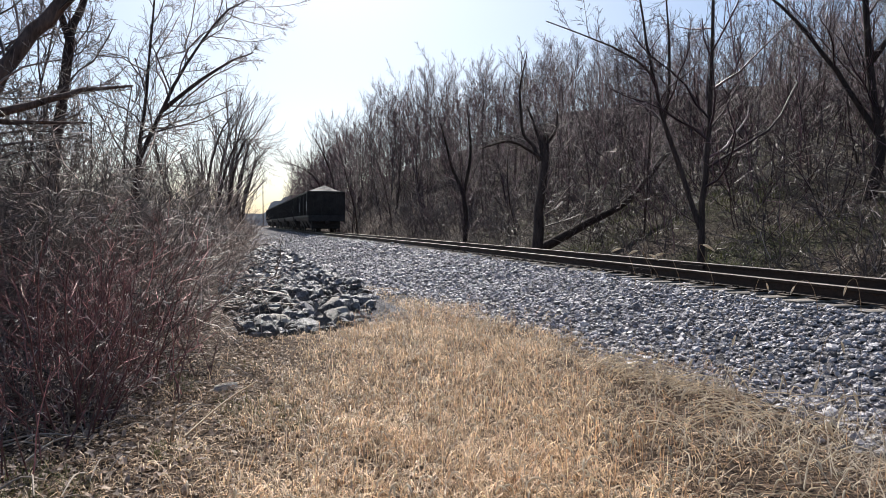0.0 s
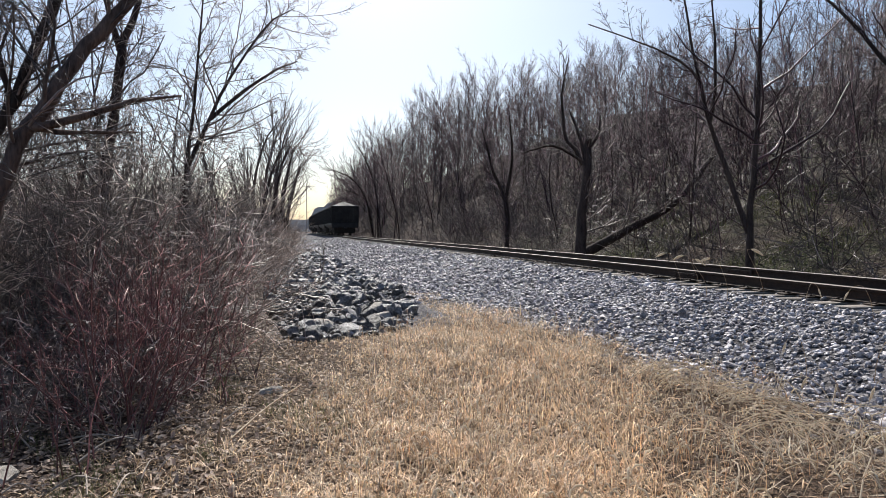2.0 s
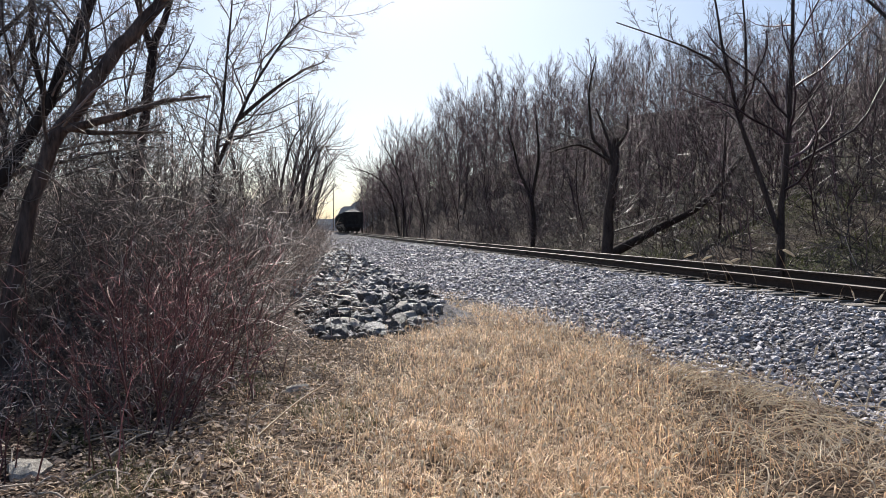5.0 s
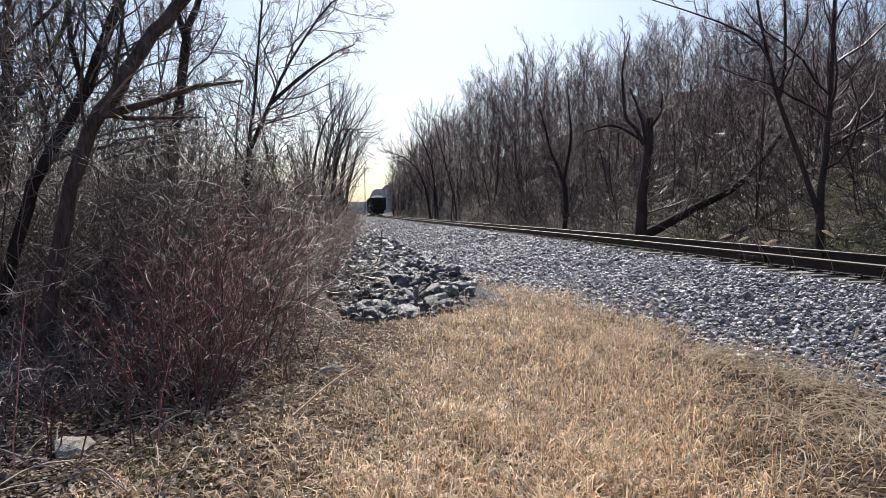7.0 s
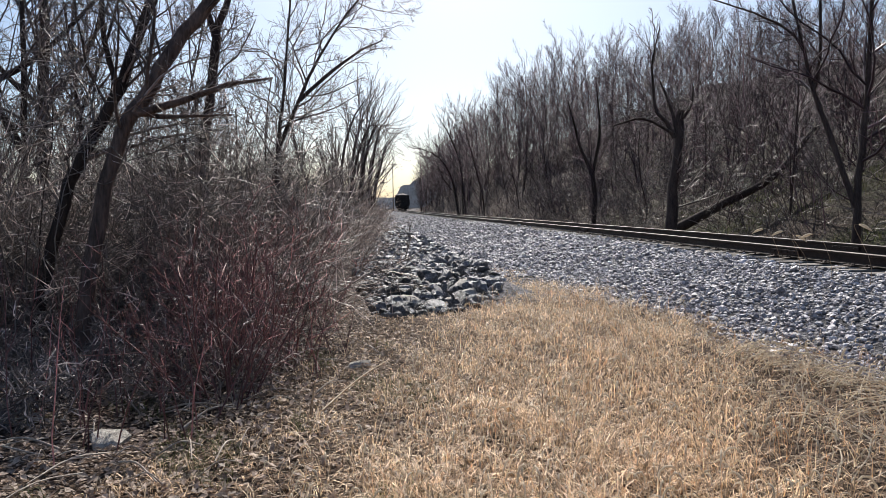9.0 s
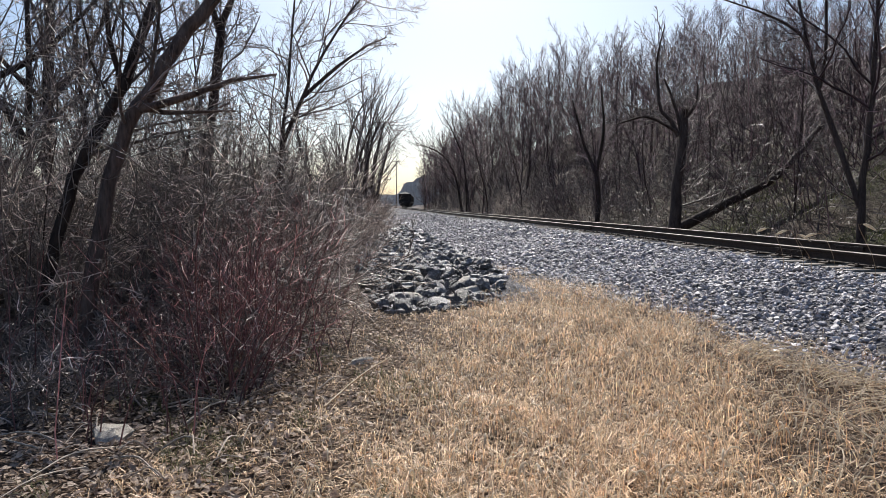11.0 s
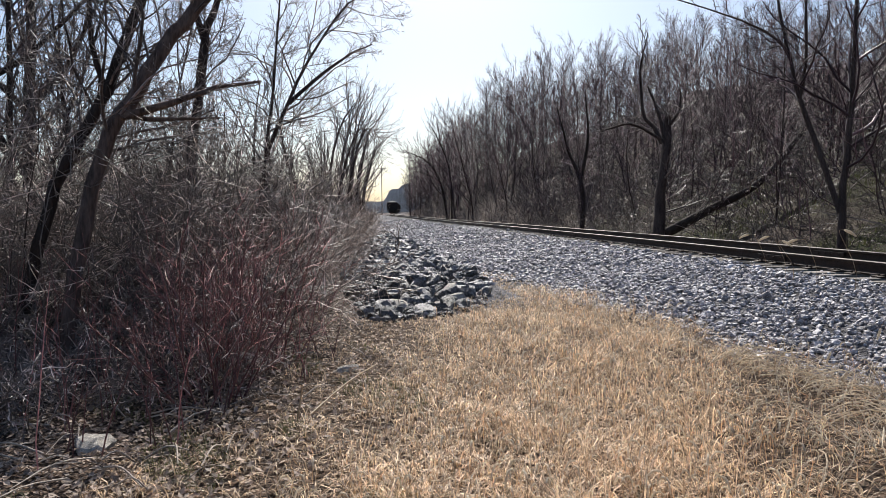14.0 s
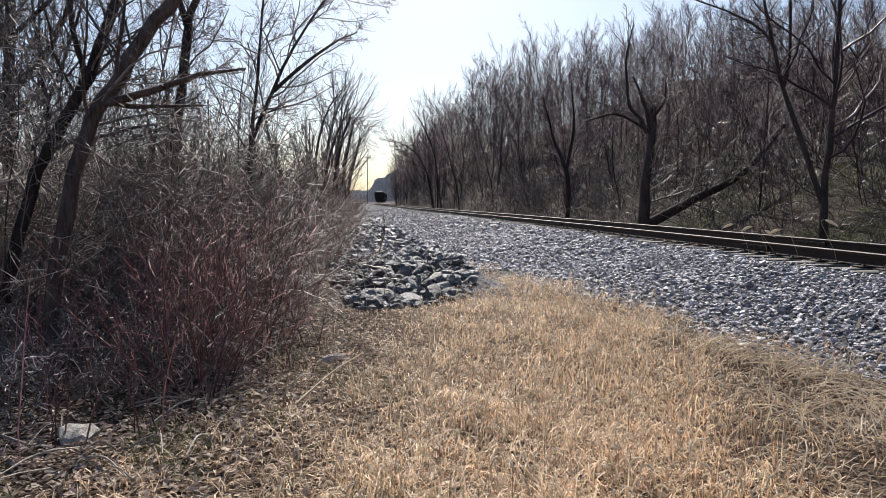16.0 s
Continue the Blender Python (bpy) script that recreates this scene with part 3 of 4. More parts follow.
def build_right_trees():
    """The trees that stand alone beyond the track."""
    R = 29.0
    f = footed(-7.6, R)
    stems = [curve_through([f, aim(-7.7, 0.5, R), aim(-7.9, 3.1, R), aim(-8.18, 6.2, R), aim(-8.2, 7.0, R)], 0.23, 0.12, 10),
             curve_through([aim(-7.8, 5.0, R), aim(-7.1, 6.3, R), aim(-6.4, 7.1, R), aim(-6.2, 9.4, R), aim(-6.15, 10.8, R), aim(-6.7, 13.2, R)], 0.1, 0.02, 11),
             curve_through([aim(-7.95, 5.4, R), aim(-7.35, 7.7, R + 0.3), aim(-6.7, 9.3, R + 0.4)], 0.085, 0.03, 7),
             curve_through([aim(-8.2, 6.2, R), aim(-9.0, 7.4, R), aim(-9.1, 8.8, R)], 0.07, 0.025, 6),
             curve_through([aim(-7.85, 5.2, R), aim(-5.7, 6.5, R - 0.5), aim(-4.4, 6.4, R - 0.8), aim(-3.0, 6.0, R - 1.0)], 0.065, 0.022, 8)]
    own_tree("dead_tree", stems, [(15, 0.42, 50, 0.16, 0.3, 4, 0.15, 0.016), (7, 0.45, 40, 0.14, 0.1, 2, 0.15, 0.009), (4, 0.5, 38, 0.1, 0, 1, 0.1, 0.007)], 61, BARK, TWIG, "broken old dead tree with a thick dark trunk")
    R = 21.0
    f = footed(-19.95, R)
    stems = [curve_through([f, aim(-20.0, -0.7, R), aim(-20.25, 4.4, R), aim(-20.5, 8.0, R), aim(-20.6, 13.6, R), aim(-20.6, 24, R)], 0.12, 0.03, 14),
             curve_through([aim(-19.9, -0.4, R), aim(-18.3, 4.5, R), aim(-17.0, 8.4, R), aim(-16.4, 11.0, R), aim(-14.0, 13.1, R), aim(-8.2, 15.6, R)], 0.085, 0.015, 12),
             curve_through([aim(-17.2, 7.9, R), aim(-17.6, 11, R), aim(-17.2, 18, R)], 0.06, 0.02, 8),
             curve_through([aim(-16.5, 10.6, R), aim(-15.8, 14, R), aim(-14.8, 20, R)], 0.05, 0.02, 8)]
    own_tree("bare_tree", stems, NEAR_SPEC[:2] + [(4, 0.45, 38, 0.12, 0.1, 2, 0.1, 0.006)], 62, BARK, TWIG_WOOD, "tall forked leafless tree beside the track")
    R = 24.0
    f = footed(-31, R)
    stems = [curve_through([f, aim(-31.5, 6, R), aim(-30.6, 13, R), aim(-30, 24, R)], 0.17, 0.05, 10),
             curve_through([aim(-31.4, 6, R), aim(-28.5, 11, R), aim(-25.5, 15, R), aim(-22, 18, R)], 0.09, 0.02, 10),
             curve_through([aim(-30.9, 11, R), aim(-33, 15, R), aim(-34, 24, R)], 0.1, 0.02, 8)]
    own_tree("bare_tree", stems, NEAR_SPEC[:2] + [(4, 0.45, 38, 0.12, 0.1, 2, 0.1, 0.006)], 63, BARK_DARK, TWIG_WOOD, "large dark leafless tree with spreading limbs")
    R = 38.0
    f = footed(-1.7, R)
    stems = [curve_through([f, aim(-1.8, 1.0, R), aim(-1.6, 2.6, R)], 0.14, 0.11, 5),
             curve_through([aim(-1.6, 2.4, R), aim(-0.6, 5.0, R), aim(0.2, 8.0, R)], 0.11, 0.03, 6),
             curve_through([aim(-1.7, 2.4, R), aim(-2.2, 5.5, R), aim(-2.0, 9.0, R)], 0.11, 0.03, 6)]
    own_tree("bare_tree", stems, WOOD_SPEC, 64, BARK_DARK, TWIG_WOOD, "small forked leafless tree at the wood's edge")
    R = 100.0
    f = footed(8.9, R)
    stems = [curve_through([f, aim(9.5, 2.3, R), aim(10.6, 4.0, R), aim(12.6, 4.9, R)], 0.2, 0.04, 8),
             curve_through([f + [0.6, 0, 0], aim(8.7, 3.0, R), aim(9.4, 5.2, R), aim(10.4, 7.0, R)], 0.18, 0.04, 8),
             curve_through([aim(9.5, 2.3, R), aim(10.4, 2.9, R), aim(11.6, 3.2, R)], 0.1, 0.03, 6)]
    own_tree("bare_tree", stems, WOOD_SPEC, 66, BARK_DARK, TWIG_WOOD, "leafless tree leaning out over the track")
    # the fallen trunk, leaning on the slope
    a, b, c = aim(-7.9, -2.0, 30.0), aim(-14.7, 1.9, 30.6), aim(-17.3, 5.2, 32.0)
    pts, rad = curve_through([a, aim(-11.6, 0.1, 30.2), b, c], 0.21, 0.09, 12)
    foot = pts[0].copy()
    meshes = tree_meshes("fallen_tree", [(pts - foot, rad)], [(24, 0.3, 62, 0.2, 0.1, 5, 0.12, 0.016), (6, 0.5, 45, 0.18, 0, 3, 0.15, 0.009), (4, 0.5, 40, 0.1, 0, 1, 0.1, 0.007)], 65, BARK_DARK, BRUSH, (9, 5, 3))
    root = tree("fallen_tree", meshes, "dark fallen tree trunk leaning up the slope", "log")
    root.matrix_basis = pose(*foot)


build_right_trees()


def build_left_trees():
    R = 7.6
    f = footed(38.0, R)
    a = [curve_through([f, aim(36.4, -2.0, R), aim(34.8, 4.5, R), aim(33.15, 7.8, R), aim(31.3, 10.7, R), aim(28.9, 14.0, R), aim(26.9, 16.6, R), aim(23.6, 21, R)], 0.075, 0.058, 18),
         curve_through([aim(33.7, 7.0, R), aim(31.0, 7.8, R - 0.2), aim(28.1, 8.95, R - 0.3), aim(26.0, 9.6, R - 0.3), aim(23.4, 10.0, R - 0.2)], 0.045, 0.01, 9),
         curve_through([aim(33.5, 7.2, R), aim(32.0, 7.0, R - 0.1), aim(29.8, 7.0, R - 0.2), aim(26.5, 7.2, R - 0.3)], 0.034, 0.009, 8)]
    own_tree("leaning_tree", a, NEAR_SPEC, 71, BARK_PALE, TWIG, "leaning leafless tree with a scarred pale trunk")
    R = 8.2
    f = footed(41.3, R)
    b = [curve_through([f, aim(38.9, -1.5, R), aim(37.6, 2.5, R), aim(36.3, 4.9, R), aim(34.8, 7.8, R), aim(33.8, 10.2, R), aim(32.7, 13.0, R), aim(31.4, 16.3, R), aim(29.6, 21, R)], 0.066, 0.048, 18),
         curve_through([aim(35.6, 6.4, R), aim(34.7, 9.0, R), aim(35.2, 12.1, R), aim(35.3, 16, R), aim(35.0, 21, R)], 0.04, 0.014, 10)]
    own_tree("leaning_tree", b, NEAR_SPEC, 72, BARK_DARK, TWIG, "leaning leafless tree with a dark trunk")
    R = 10.5
    f = footed(29.3, R)
    c = [curve_through([f, aim(29.0, -1.9, R), aim(28.5, 4.4, R), aim(28.1, 8.3, R), aim(27.6, 12.5, R), aim(27.7, 13.5, R)], 0.076, 0.066, 12),
         curve_through([aim(27.65, 13.2, R), aim(28.55, 16.4, R), aim(29.3, 21, R)], 0.05, 0.02, 7),
         curve_through([aim(27.6, 12.8, R), aim(26.25, 16.5, R), aim(25.0, 22, R)], 0.06, 0.02, 7)]
    own_tree("bare_tree", c, NEAR_SPEC, 73, BARK, TWIG, "upright slender leafless tree in the thicket")
    R = 13.0
    f = footed(41.2, R)
    g = [curve_through([f, aim(40.6, 1.0, R), aim(40.4, 6.0, R), aim(40.3, 11.7, R), aim(40.3, 21, R)], 0.07, 0.03, 10),
         curve_through([aim(43.5, 8.0, R), aim(41.8, 9.0, R), aim(39.4, 10.6, R), aim(37.5, 12.7, R), aim(35.3, 15.2, R), aim(33.5, 19, R)], 0.06, 0.02, 10),
         curve_through([aim(40.5, 4.0, R), aim(42.4, 7.4, R), aim(43.5, 8.0, R)], 0.065, 0.06, 5)]
    own_tree("bare_tree", g, NEAR_SPEC, 80, BARK_DARK, TWIG, "thin leafless tree with one long slanting limb")
    R = 13.0
    f = footed(24.0, R)
    d = [curve_through([f, aim(23.4, 3, R), aim(21.6, 8, R), aim(19.6, 12, R), aim(17.0, 15.6, R), aim(15.0, 16.8, R)], 0.05, 0.008, 12),
         curve_through([f + [0.2, 0, 0], aim(23.2, 4, R), aim(22.6, 9, R), aim(21.8, 17, R)], 0.05, 0.015, 10),
         curve_through([aim(21.4, 8.4, R), aim(19, 10.5, R), aim(16.6, 12.2, R), aim(14.8, 13.0, R)], 0.04, 0.01, 10)]
    own_tree("bare_tree", d, NEAR_SPEC, 74, BARK, TWIG, "arching leafless tree whose limbs overhang the track side")
    R = 15.0
    f = footed(39.5, R)
    e = [curve_through([f, aim(39.4, 5, R), aim(39.0, 12, R), aim(38.8, 22, R)], 0.1, 0.07, 8),
         curve_through([aim(39.4, 7, R), aim(42, 10, R), aim(45, 14, R)], 0.06, 0.02, 7),
         curve_through([aim(39.3, 7, R), aim(36, 12, R), aim(34.6, 18, R)], 0.06, 0.02, 7)]
    own_tree("bare_tree", e, NEAR_SPEC, 75, BARK_DARK, TWIG, "dark straight leafless tree in the thicket")
    for R, az, seed in ((26.0, 18.0, 76), (36.0, 17.2, 77), (52.0, 16.4, 78), (80.0, 15.8, 79)):
        f = footed(az, R)
        k = (az - 13.6) / 4.4
        t = 6.6 if R < 60 else 5.0
        g = [curve_through([f, aim(az - 0.4 * k, 1.5, R), aim(az - 1.4 * k, t - 1.5, R), aim(az - 2.3 * k, t, R), aim(az - 3.4 * k, t - 1.2, R)], 0.003 * R, 0.012, 10),
             curve_through([f + [0.3, 0, 0], aim(az + 0.3, 2.5, R), aim(az - 0.6 * k, t, R), aim(az - 1.8 * k, t + 2, R)], 0.003 * R, 0.012, 8)]
        own_tree("bare_tree", g, THICKET_SPEC, seed, BARK, TWIG, "leafless thicket tree arching out towards the track")
    # thicket trees along the track
    rng = random.Random(31)
    kinds = wood_kinds(6, THICKET_SPEC, "thicket_tree", "slender leafless tree in the trackside thicket", BARK, TWIG, 5.2, 500)
    rows = []
    for p, s in scatter(rng, 46, -10, -1.6, 12, 62, 1.2) + scatter(rng, 44, -10, -0.6, 62, 190, 2.2) + scatter(rng, 18, -11.5, -4.6, 7, 15, 1.1):
        x, y = to_xy(p, s)
        rows.append((x, y, rng.uniform(0, 360), rng.uniform(0.75, 1.3) * (1 + 0.25 * float(step(60, 120, s)))))
    planted(kinds, rows, "thicket trees beside the track")


build_left_trees()


def build_shrubs():
    rng = random.Random(41)
    red = [shrub("red_shrub", 600 + k, 18, 1.5, 0.5, TWIG_RED, "reddish-brown leafless shrub of many upright stems", 0.0085, True) for k in range(2)]
    rows = [(x, y, rng.uniform(0, 360), z) for x, y, z in ((-2.72, 5.2, 1.0), (-2.9, 5.75, 1.05), (-2.75, 6.5, 0.95))]
    planted(red, rows, "red shrubs at the thicket's edge")
    tan = [shrub("tan_shrub", 620 + k, 17, 2.1, 0.8, TWIG_TAN, "pale brown leafless shrub with fine twigs", 0.010) for k in range(4)]
    rows = []
    for p, s in scatter(rng, 34, -3.0, -0.6, 9.5, 45, 0.9) + scatter(rng, 26, -2.5, 0.2, 40, 170, 1.5):
        x, y = to_xy(p, s)
        rows.append((x, y, rng.uniform(0, 360), rng.uniform(0.7, 1.25)))
    planted(tan, rows, "pale shrubs along the thicket")
    grey = [shrub("thicket_shrub", 640 + k, 13, 2.5, 0.8, TWIG, "grey-brown leafless thicket shrub", 0.013) for k in range(4)]
    rows = []
    for p, s in scatter(rng, 84, -11, -2.4, 4.5, 42, 1.0):
        x, y = to_xy(p, s)
        if x > -2.9 and y < 9 or math.hypot(x, y) < 7.6:
            continue
        rows.append((x, y, rng.uniform(0, 360), rng.uniform(0.8, 1.15) * (1 + 0.35 * float(step(8, 12, math.hypot(x, y))))))
    planted(grey, rows, "grey shrubs in the thicket")
    tangle = [shrub("tangled_shrub", 660 + k, 11, 3.0, 0.5, TWIG_GREY, "pale grey tangled leafless shrub with crooked twigs", 0.012, True, TANGLE_SPEC) for k in range(4)]
    rows = []
    for k in range(17):
        az = 23.5 + 27 * ((k * 0.618) % 1)
        r = rng.uniform(8.0, 11.5) + max(0, 28 - az) * 0.5
        x, y = at_bearing(az, r)
        rows.append((x, y, rng.uniform(0, 360), rng.uniform(0.85, 1.1) * (0.72 + 0.035 * r)))
    planted(tangle, rows, "tangled shrubs under the leaning trees")


build_shrubs()

# ---------------------------------------------------------------- train
CAR_PITCH, CAR_LEN, SPEED, REAR_S = 16.2, 14.9, 11.75, 62.0
RAILH = RAIL_Z


def hopper_car():
    """An open-topped hopper: x across, y ahead, z up from the railhead."""
    root = tagged(new("hopper_car"), "black open-top railway hopper car heaped with coal", "railway car", "cars of the coal train")
    hl, hw, top = CAR_LEN / 2, 1.57, 3.55
    # body: sides, sloped ends, open top
    bm = bmesh.new()
    ring = lambda z, y, w: [bm.verts.new((sx * w, sy * y, z)) for sx, sy in ((-1, -1), (1, -1), (1, 1), (-1, 1))]
    lo, mid, up, inn, deep = ring(1.05, hl - 1.5, hw - 0.1), ring(1.5, hl - 0.35, hw), ring(top, hl - 0.1, hw), ring(top, hl - 0.2, hw - 0.1), ring(2.3, hl - 0.5, hw - 0.15)
    for a, b in ((lo, mid), (mid, up), (up, inn), (inn, deep)):
        for k in range(4):
            bm.faces.new((a[k], a[(k + 1) % 4], b[(k + 1) % 4], b[k]))
    bm.faces.new(lo[::-1])
    bm.faces.new(deep)
    bmesh.ops.recalc_face_normals(bm, faces=bm.faces)
    part("body", bm, root, "", CARPAINT)
    for sx in (-1, 1):
        bm = bmesh.new()
        box_bm(bm, sx * hw - 0.07, sx * hw + 0.07, -hl + 0.05, hl - 0.05, top - 0.14, top + 0.02, 0.02)
        part("top_chord", bm, root, "", CARPAINT)
        bm = bmesh.new()
        box_bm(bm, sx * hw - 0.05, sx * hw + 0.05, -hl + 0.2, hl - 0.2, 1.3, 1.52, 0.02)
        part("side_sill", bm, root, "", CARPAINT)
        for k in range(11):
            y = -hl + 0.5 + k * (CAR_LEN - 1.0) / 10
            bm = bmesh.new()
            box_bm(bm, sx * (hw + 0.05) - 0.05, sx * (hw + 0.05) + 0.05, y - 0.07, y + 0.07, 1.5, top - 0.12, 0.015)
            part("side_post", bm, root, "", CARPAINT)
        for y in (-hl + 1.2, 0.6):
            bm = bmesh.new()
            box_bm(bm, sx * (hw + 0.02) - 0.008, sx * (hw + 0.02) + 0.008, y, y + 0.5, 1.9, 2.7)
            part("marking", bm, root, "faded white stencilled panel", WHITE)
    for sy in (-1, 1):
        bm = bmesh.new()
        box_bm(bm, -hw, hw, sy * (hl - 0.1) - 0.07, sy * (hl - 0.1) + 0.07, top - 0.16, top + 0.02, 0.02)
        part("end_chord", bm, root, "", CARPAINT)
        for x in (-1.0, -0.35, 0.35, 1.0):
            bm = bmesh.new()
            box_bm(bm, x - 0.05, x + 0.05, sy * (hl - 0.2) - 0.06, sy * (hl - 0.2) + 0.06, 1.4, top - 0.1, 0.012)
            part("end_post", bm, root, "", CARPAINT)
        bm = bmesh.new()
        box_bm(bm, -hw, hw, sy * (hl - 0.1) - 0.15, sy * (hl - 0.1) + 0.15, 0.95, 1.5, 0.02)
        part("end_sill", bm, root, "", CARPAINT)
        # added dark block that keeps daylight from showing under the car's end
        bm = bmesh.new()
        box_bm(bm, -1.25, 1.25, sy * (hl - 0.7) - 0.1, sy * (hl - 0.7) + 0.1, 0.32, 1.0, 0.05)
        part("underbody_filler", bm, root, "", CARSTEEL)
        bm = bmesh.new()
        box_bm(bm, -0.14, 0.14, sy * (hl + 0.3) - 0.4, sy * (hl + 0.3) + 0.4, 0.75, 1.02, 0.05)
        part("coupler", bm, root, "", CARSTEEL)
        bm = bmesh.new()
        for x in (-1.5, -1.1):
            box_bm(bm, x - 0.02, x + 0.02, sy * hl - 0.02, sy * hl + 0.02, 0.6, top)
        for k in range(8):
            box_bm(bm, -1.5, -1.1, sy * hl - 0.015, sy * hl + 0.015, 0.7 + 0.38 * k, 0.74 + 0.38 * k)
        part("ladder", bm, root, "", CARSTEEL)
    for y in (-3.3, 0, 3.3):
        bm = bmesh.new()
        r1 = [bm.verts.new((sx * 1.3, y + sy * 1.6, 1.1)) for sx, sy in ((-1, -1), (1, -1), (1, 1), (-1, 1))]
        r2 = [bm.verts.new((sx * 0.9, y + sy * 0.45, 0.35)) for sx, sy in ((-1, -1), (1, -1), (1, 1), (-1, 1))]
        for k in range(4):
            bm.faces.new((r2[k], r2[(k + 1) % 4], r1[(k + 1) % 4], r1[k]))
        bm.faces.new(r2[::-1])
        part("hopper_pocket", bm, root, "", CARPAINT)
    # the heap of coal: a ridge with loose lumps
    rng = np.random.default_rng(9)
    gx, gy = np.meshgrid(np.linspace(-1, 1, 15), np.linspace(-1, 1, 61))
    gz = top - 0.03 + 0.58 * (1 - np.abs(gx)) * np.clip((1 - np.abs(gy)) * 5, 0, 1) + rng.random(gx.shape) * 0.08
    v = np.stack([gx * (hw - 0.08), gy * (hl - 0.2), gz], -1).reshape(-1, 3)
    i = np.arange(gx.size).reshape(gx.shape)
    f = np.stack([i[:-1, :-1], i[:-1, 1:], i[1:, 1:], i[1:, :-1]], -1).reshape(-1, 4)
    part("coal_load", mesh_from("coal_load", v, f, COAL), root, "dusty grey heap of coal")
    wheels = []
    for yb in (-hl + 2.2, hl - 2.2):
        bm = bmesh.new()
        for sx in (-1, 1):
            box_bm(bm, sx * 1.0 - 0.07, sx * 1.0 + 0.07, yb - 1.15, yb + 1.15, 0.48, 0.72, 0.05)
            box_bm(bm, sx * 1.0 - 0.08, sx * 1.0 + 0.08, yb - 0.4, yb + 0.4, 0.25, 0.8, 0.05)
        box_bm(bm, -1.1, 1.1, yb - 0.25, yb + 0.25, 0.6, 1.06, 0.04)
        bogie = part("bogie", bm, root, "", CARSTEEL)
        for ya in (-0.89, 0.89):
            bm = bmesh.new()
            cyl_bm(bm, pose(0, 0, 0, 0, 90, 0), 0.08, 0.08, 1.9, 10)
            for sx in (-1, 1):
                cyl_bm(bm, pose(sx * 0.75, 0, 0, 0, 90, 0), 0.457, 0.457, 0.12, 24)
                cyl_bm(bm, pose(sx * 0.69, 0, 0, 0, 90, 0), 0.485, 0.485, 0.03, 24)
            w = part("wheelset", bm, bogie, "", CARSTEEL)
            w.matrix_basis = pose(0, yb + ya, 0.457)
            wheels.append((w, yb + ya))
    return root, wheels


def build_train():
    first, wheels = hopper_car()
    cars = [first]
    for k in range(5):
        cars.append(copy_thing(first, pose(0, 0, 0)))
    return cars, wheels


TRAIN, WHEELS = build_train()


def build_pole():
    root = tagged(new("utility_pole"), "tall wooden utility pole far down the track", "utility pole")
    x, y = at_bearing(14.2, 225)
    z = ground_z(x, y)
    pts = np.array([[0, 0, -0.5], [0, 0, 8], [0, 0, 15.5]])
    part("post", mesh_from("post", *tubes([(pts, np.array([0.15, 0.13, 0.1]), 0)], (10,)), POLEWOOD, True), root)
    for h in (14.6,):
        bm = bmesh.new()
        box_bm(bm, -1.3, 1.3, -0.08, 0.08, h - 0.08, h + 0.08, 0.01)
        part("crossarm", bm, root, "", POLEWOOD)
    root.matrix_basis = pose(x, y, z, 0, 0, 20)


build_pole()

# ---------------------------------------------------------------- stones


def stone_meshes(count, seed, material, rough=0.3, sub=1, flat=0.65):
    got = []
    rng = np.random.default_rng(seed)
    for k in range(count):
        bm = bmesh.new()
        bmesh.ops.create_icosphere(bm, subdivisions=sub, radius=1)
        sc = np.array([1, rng.uniform(0.65, 1), flat * rng.uniform(0.7, 1.2)])
        cuts = [(unit(rng.normal(0, 1, 3)), rng.uniform(0.42, 0.8)) for _ in range(9)]
        for v in bm.verts:
            c = np.array(v.co)
            for nrm, d in cuts:
                e = c @ nrm - d
                if e > 0:
                    c = c - nrm * e
            v.co = Vector(c * sc * (1 + rng.uniform(-rough, rough) * 0.3))
        me = bpy.data.meshes.new("stone")
        bm.to_mesh(me)
        bm.free()
        me.materials.append(material)
        got.append(me)
    return got


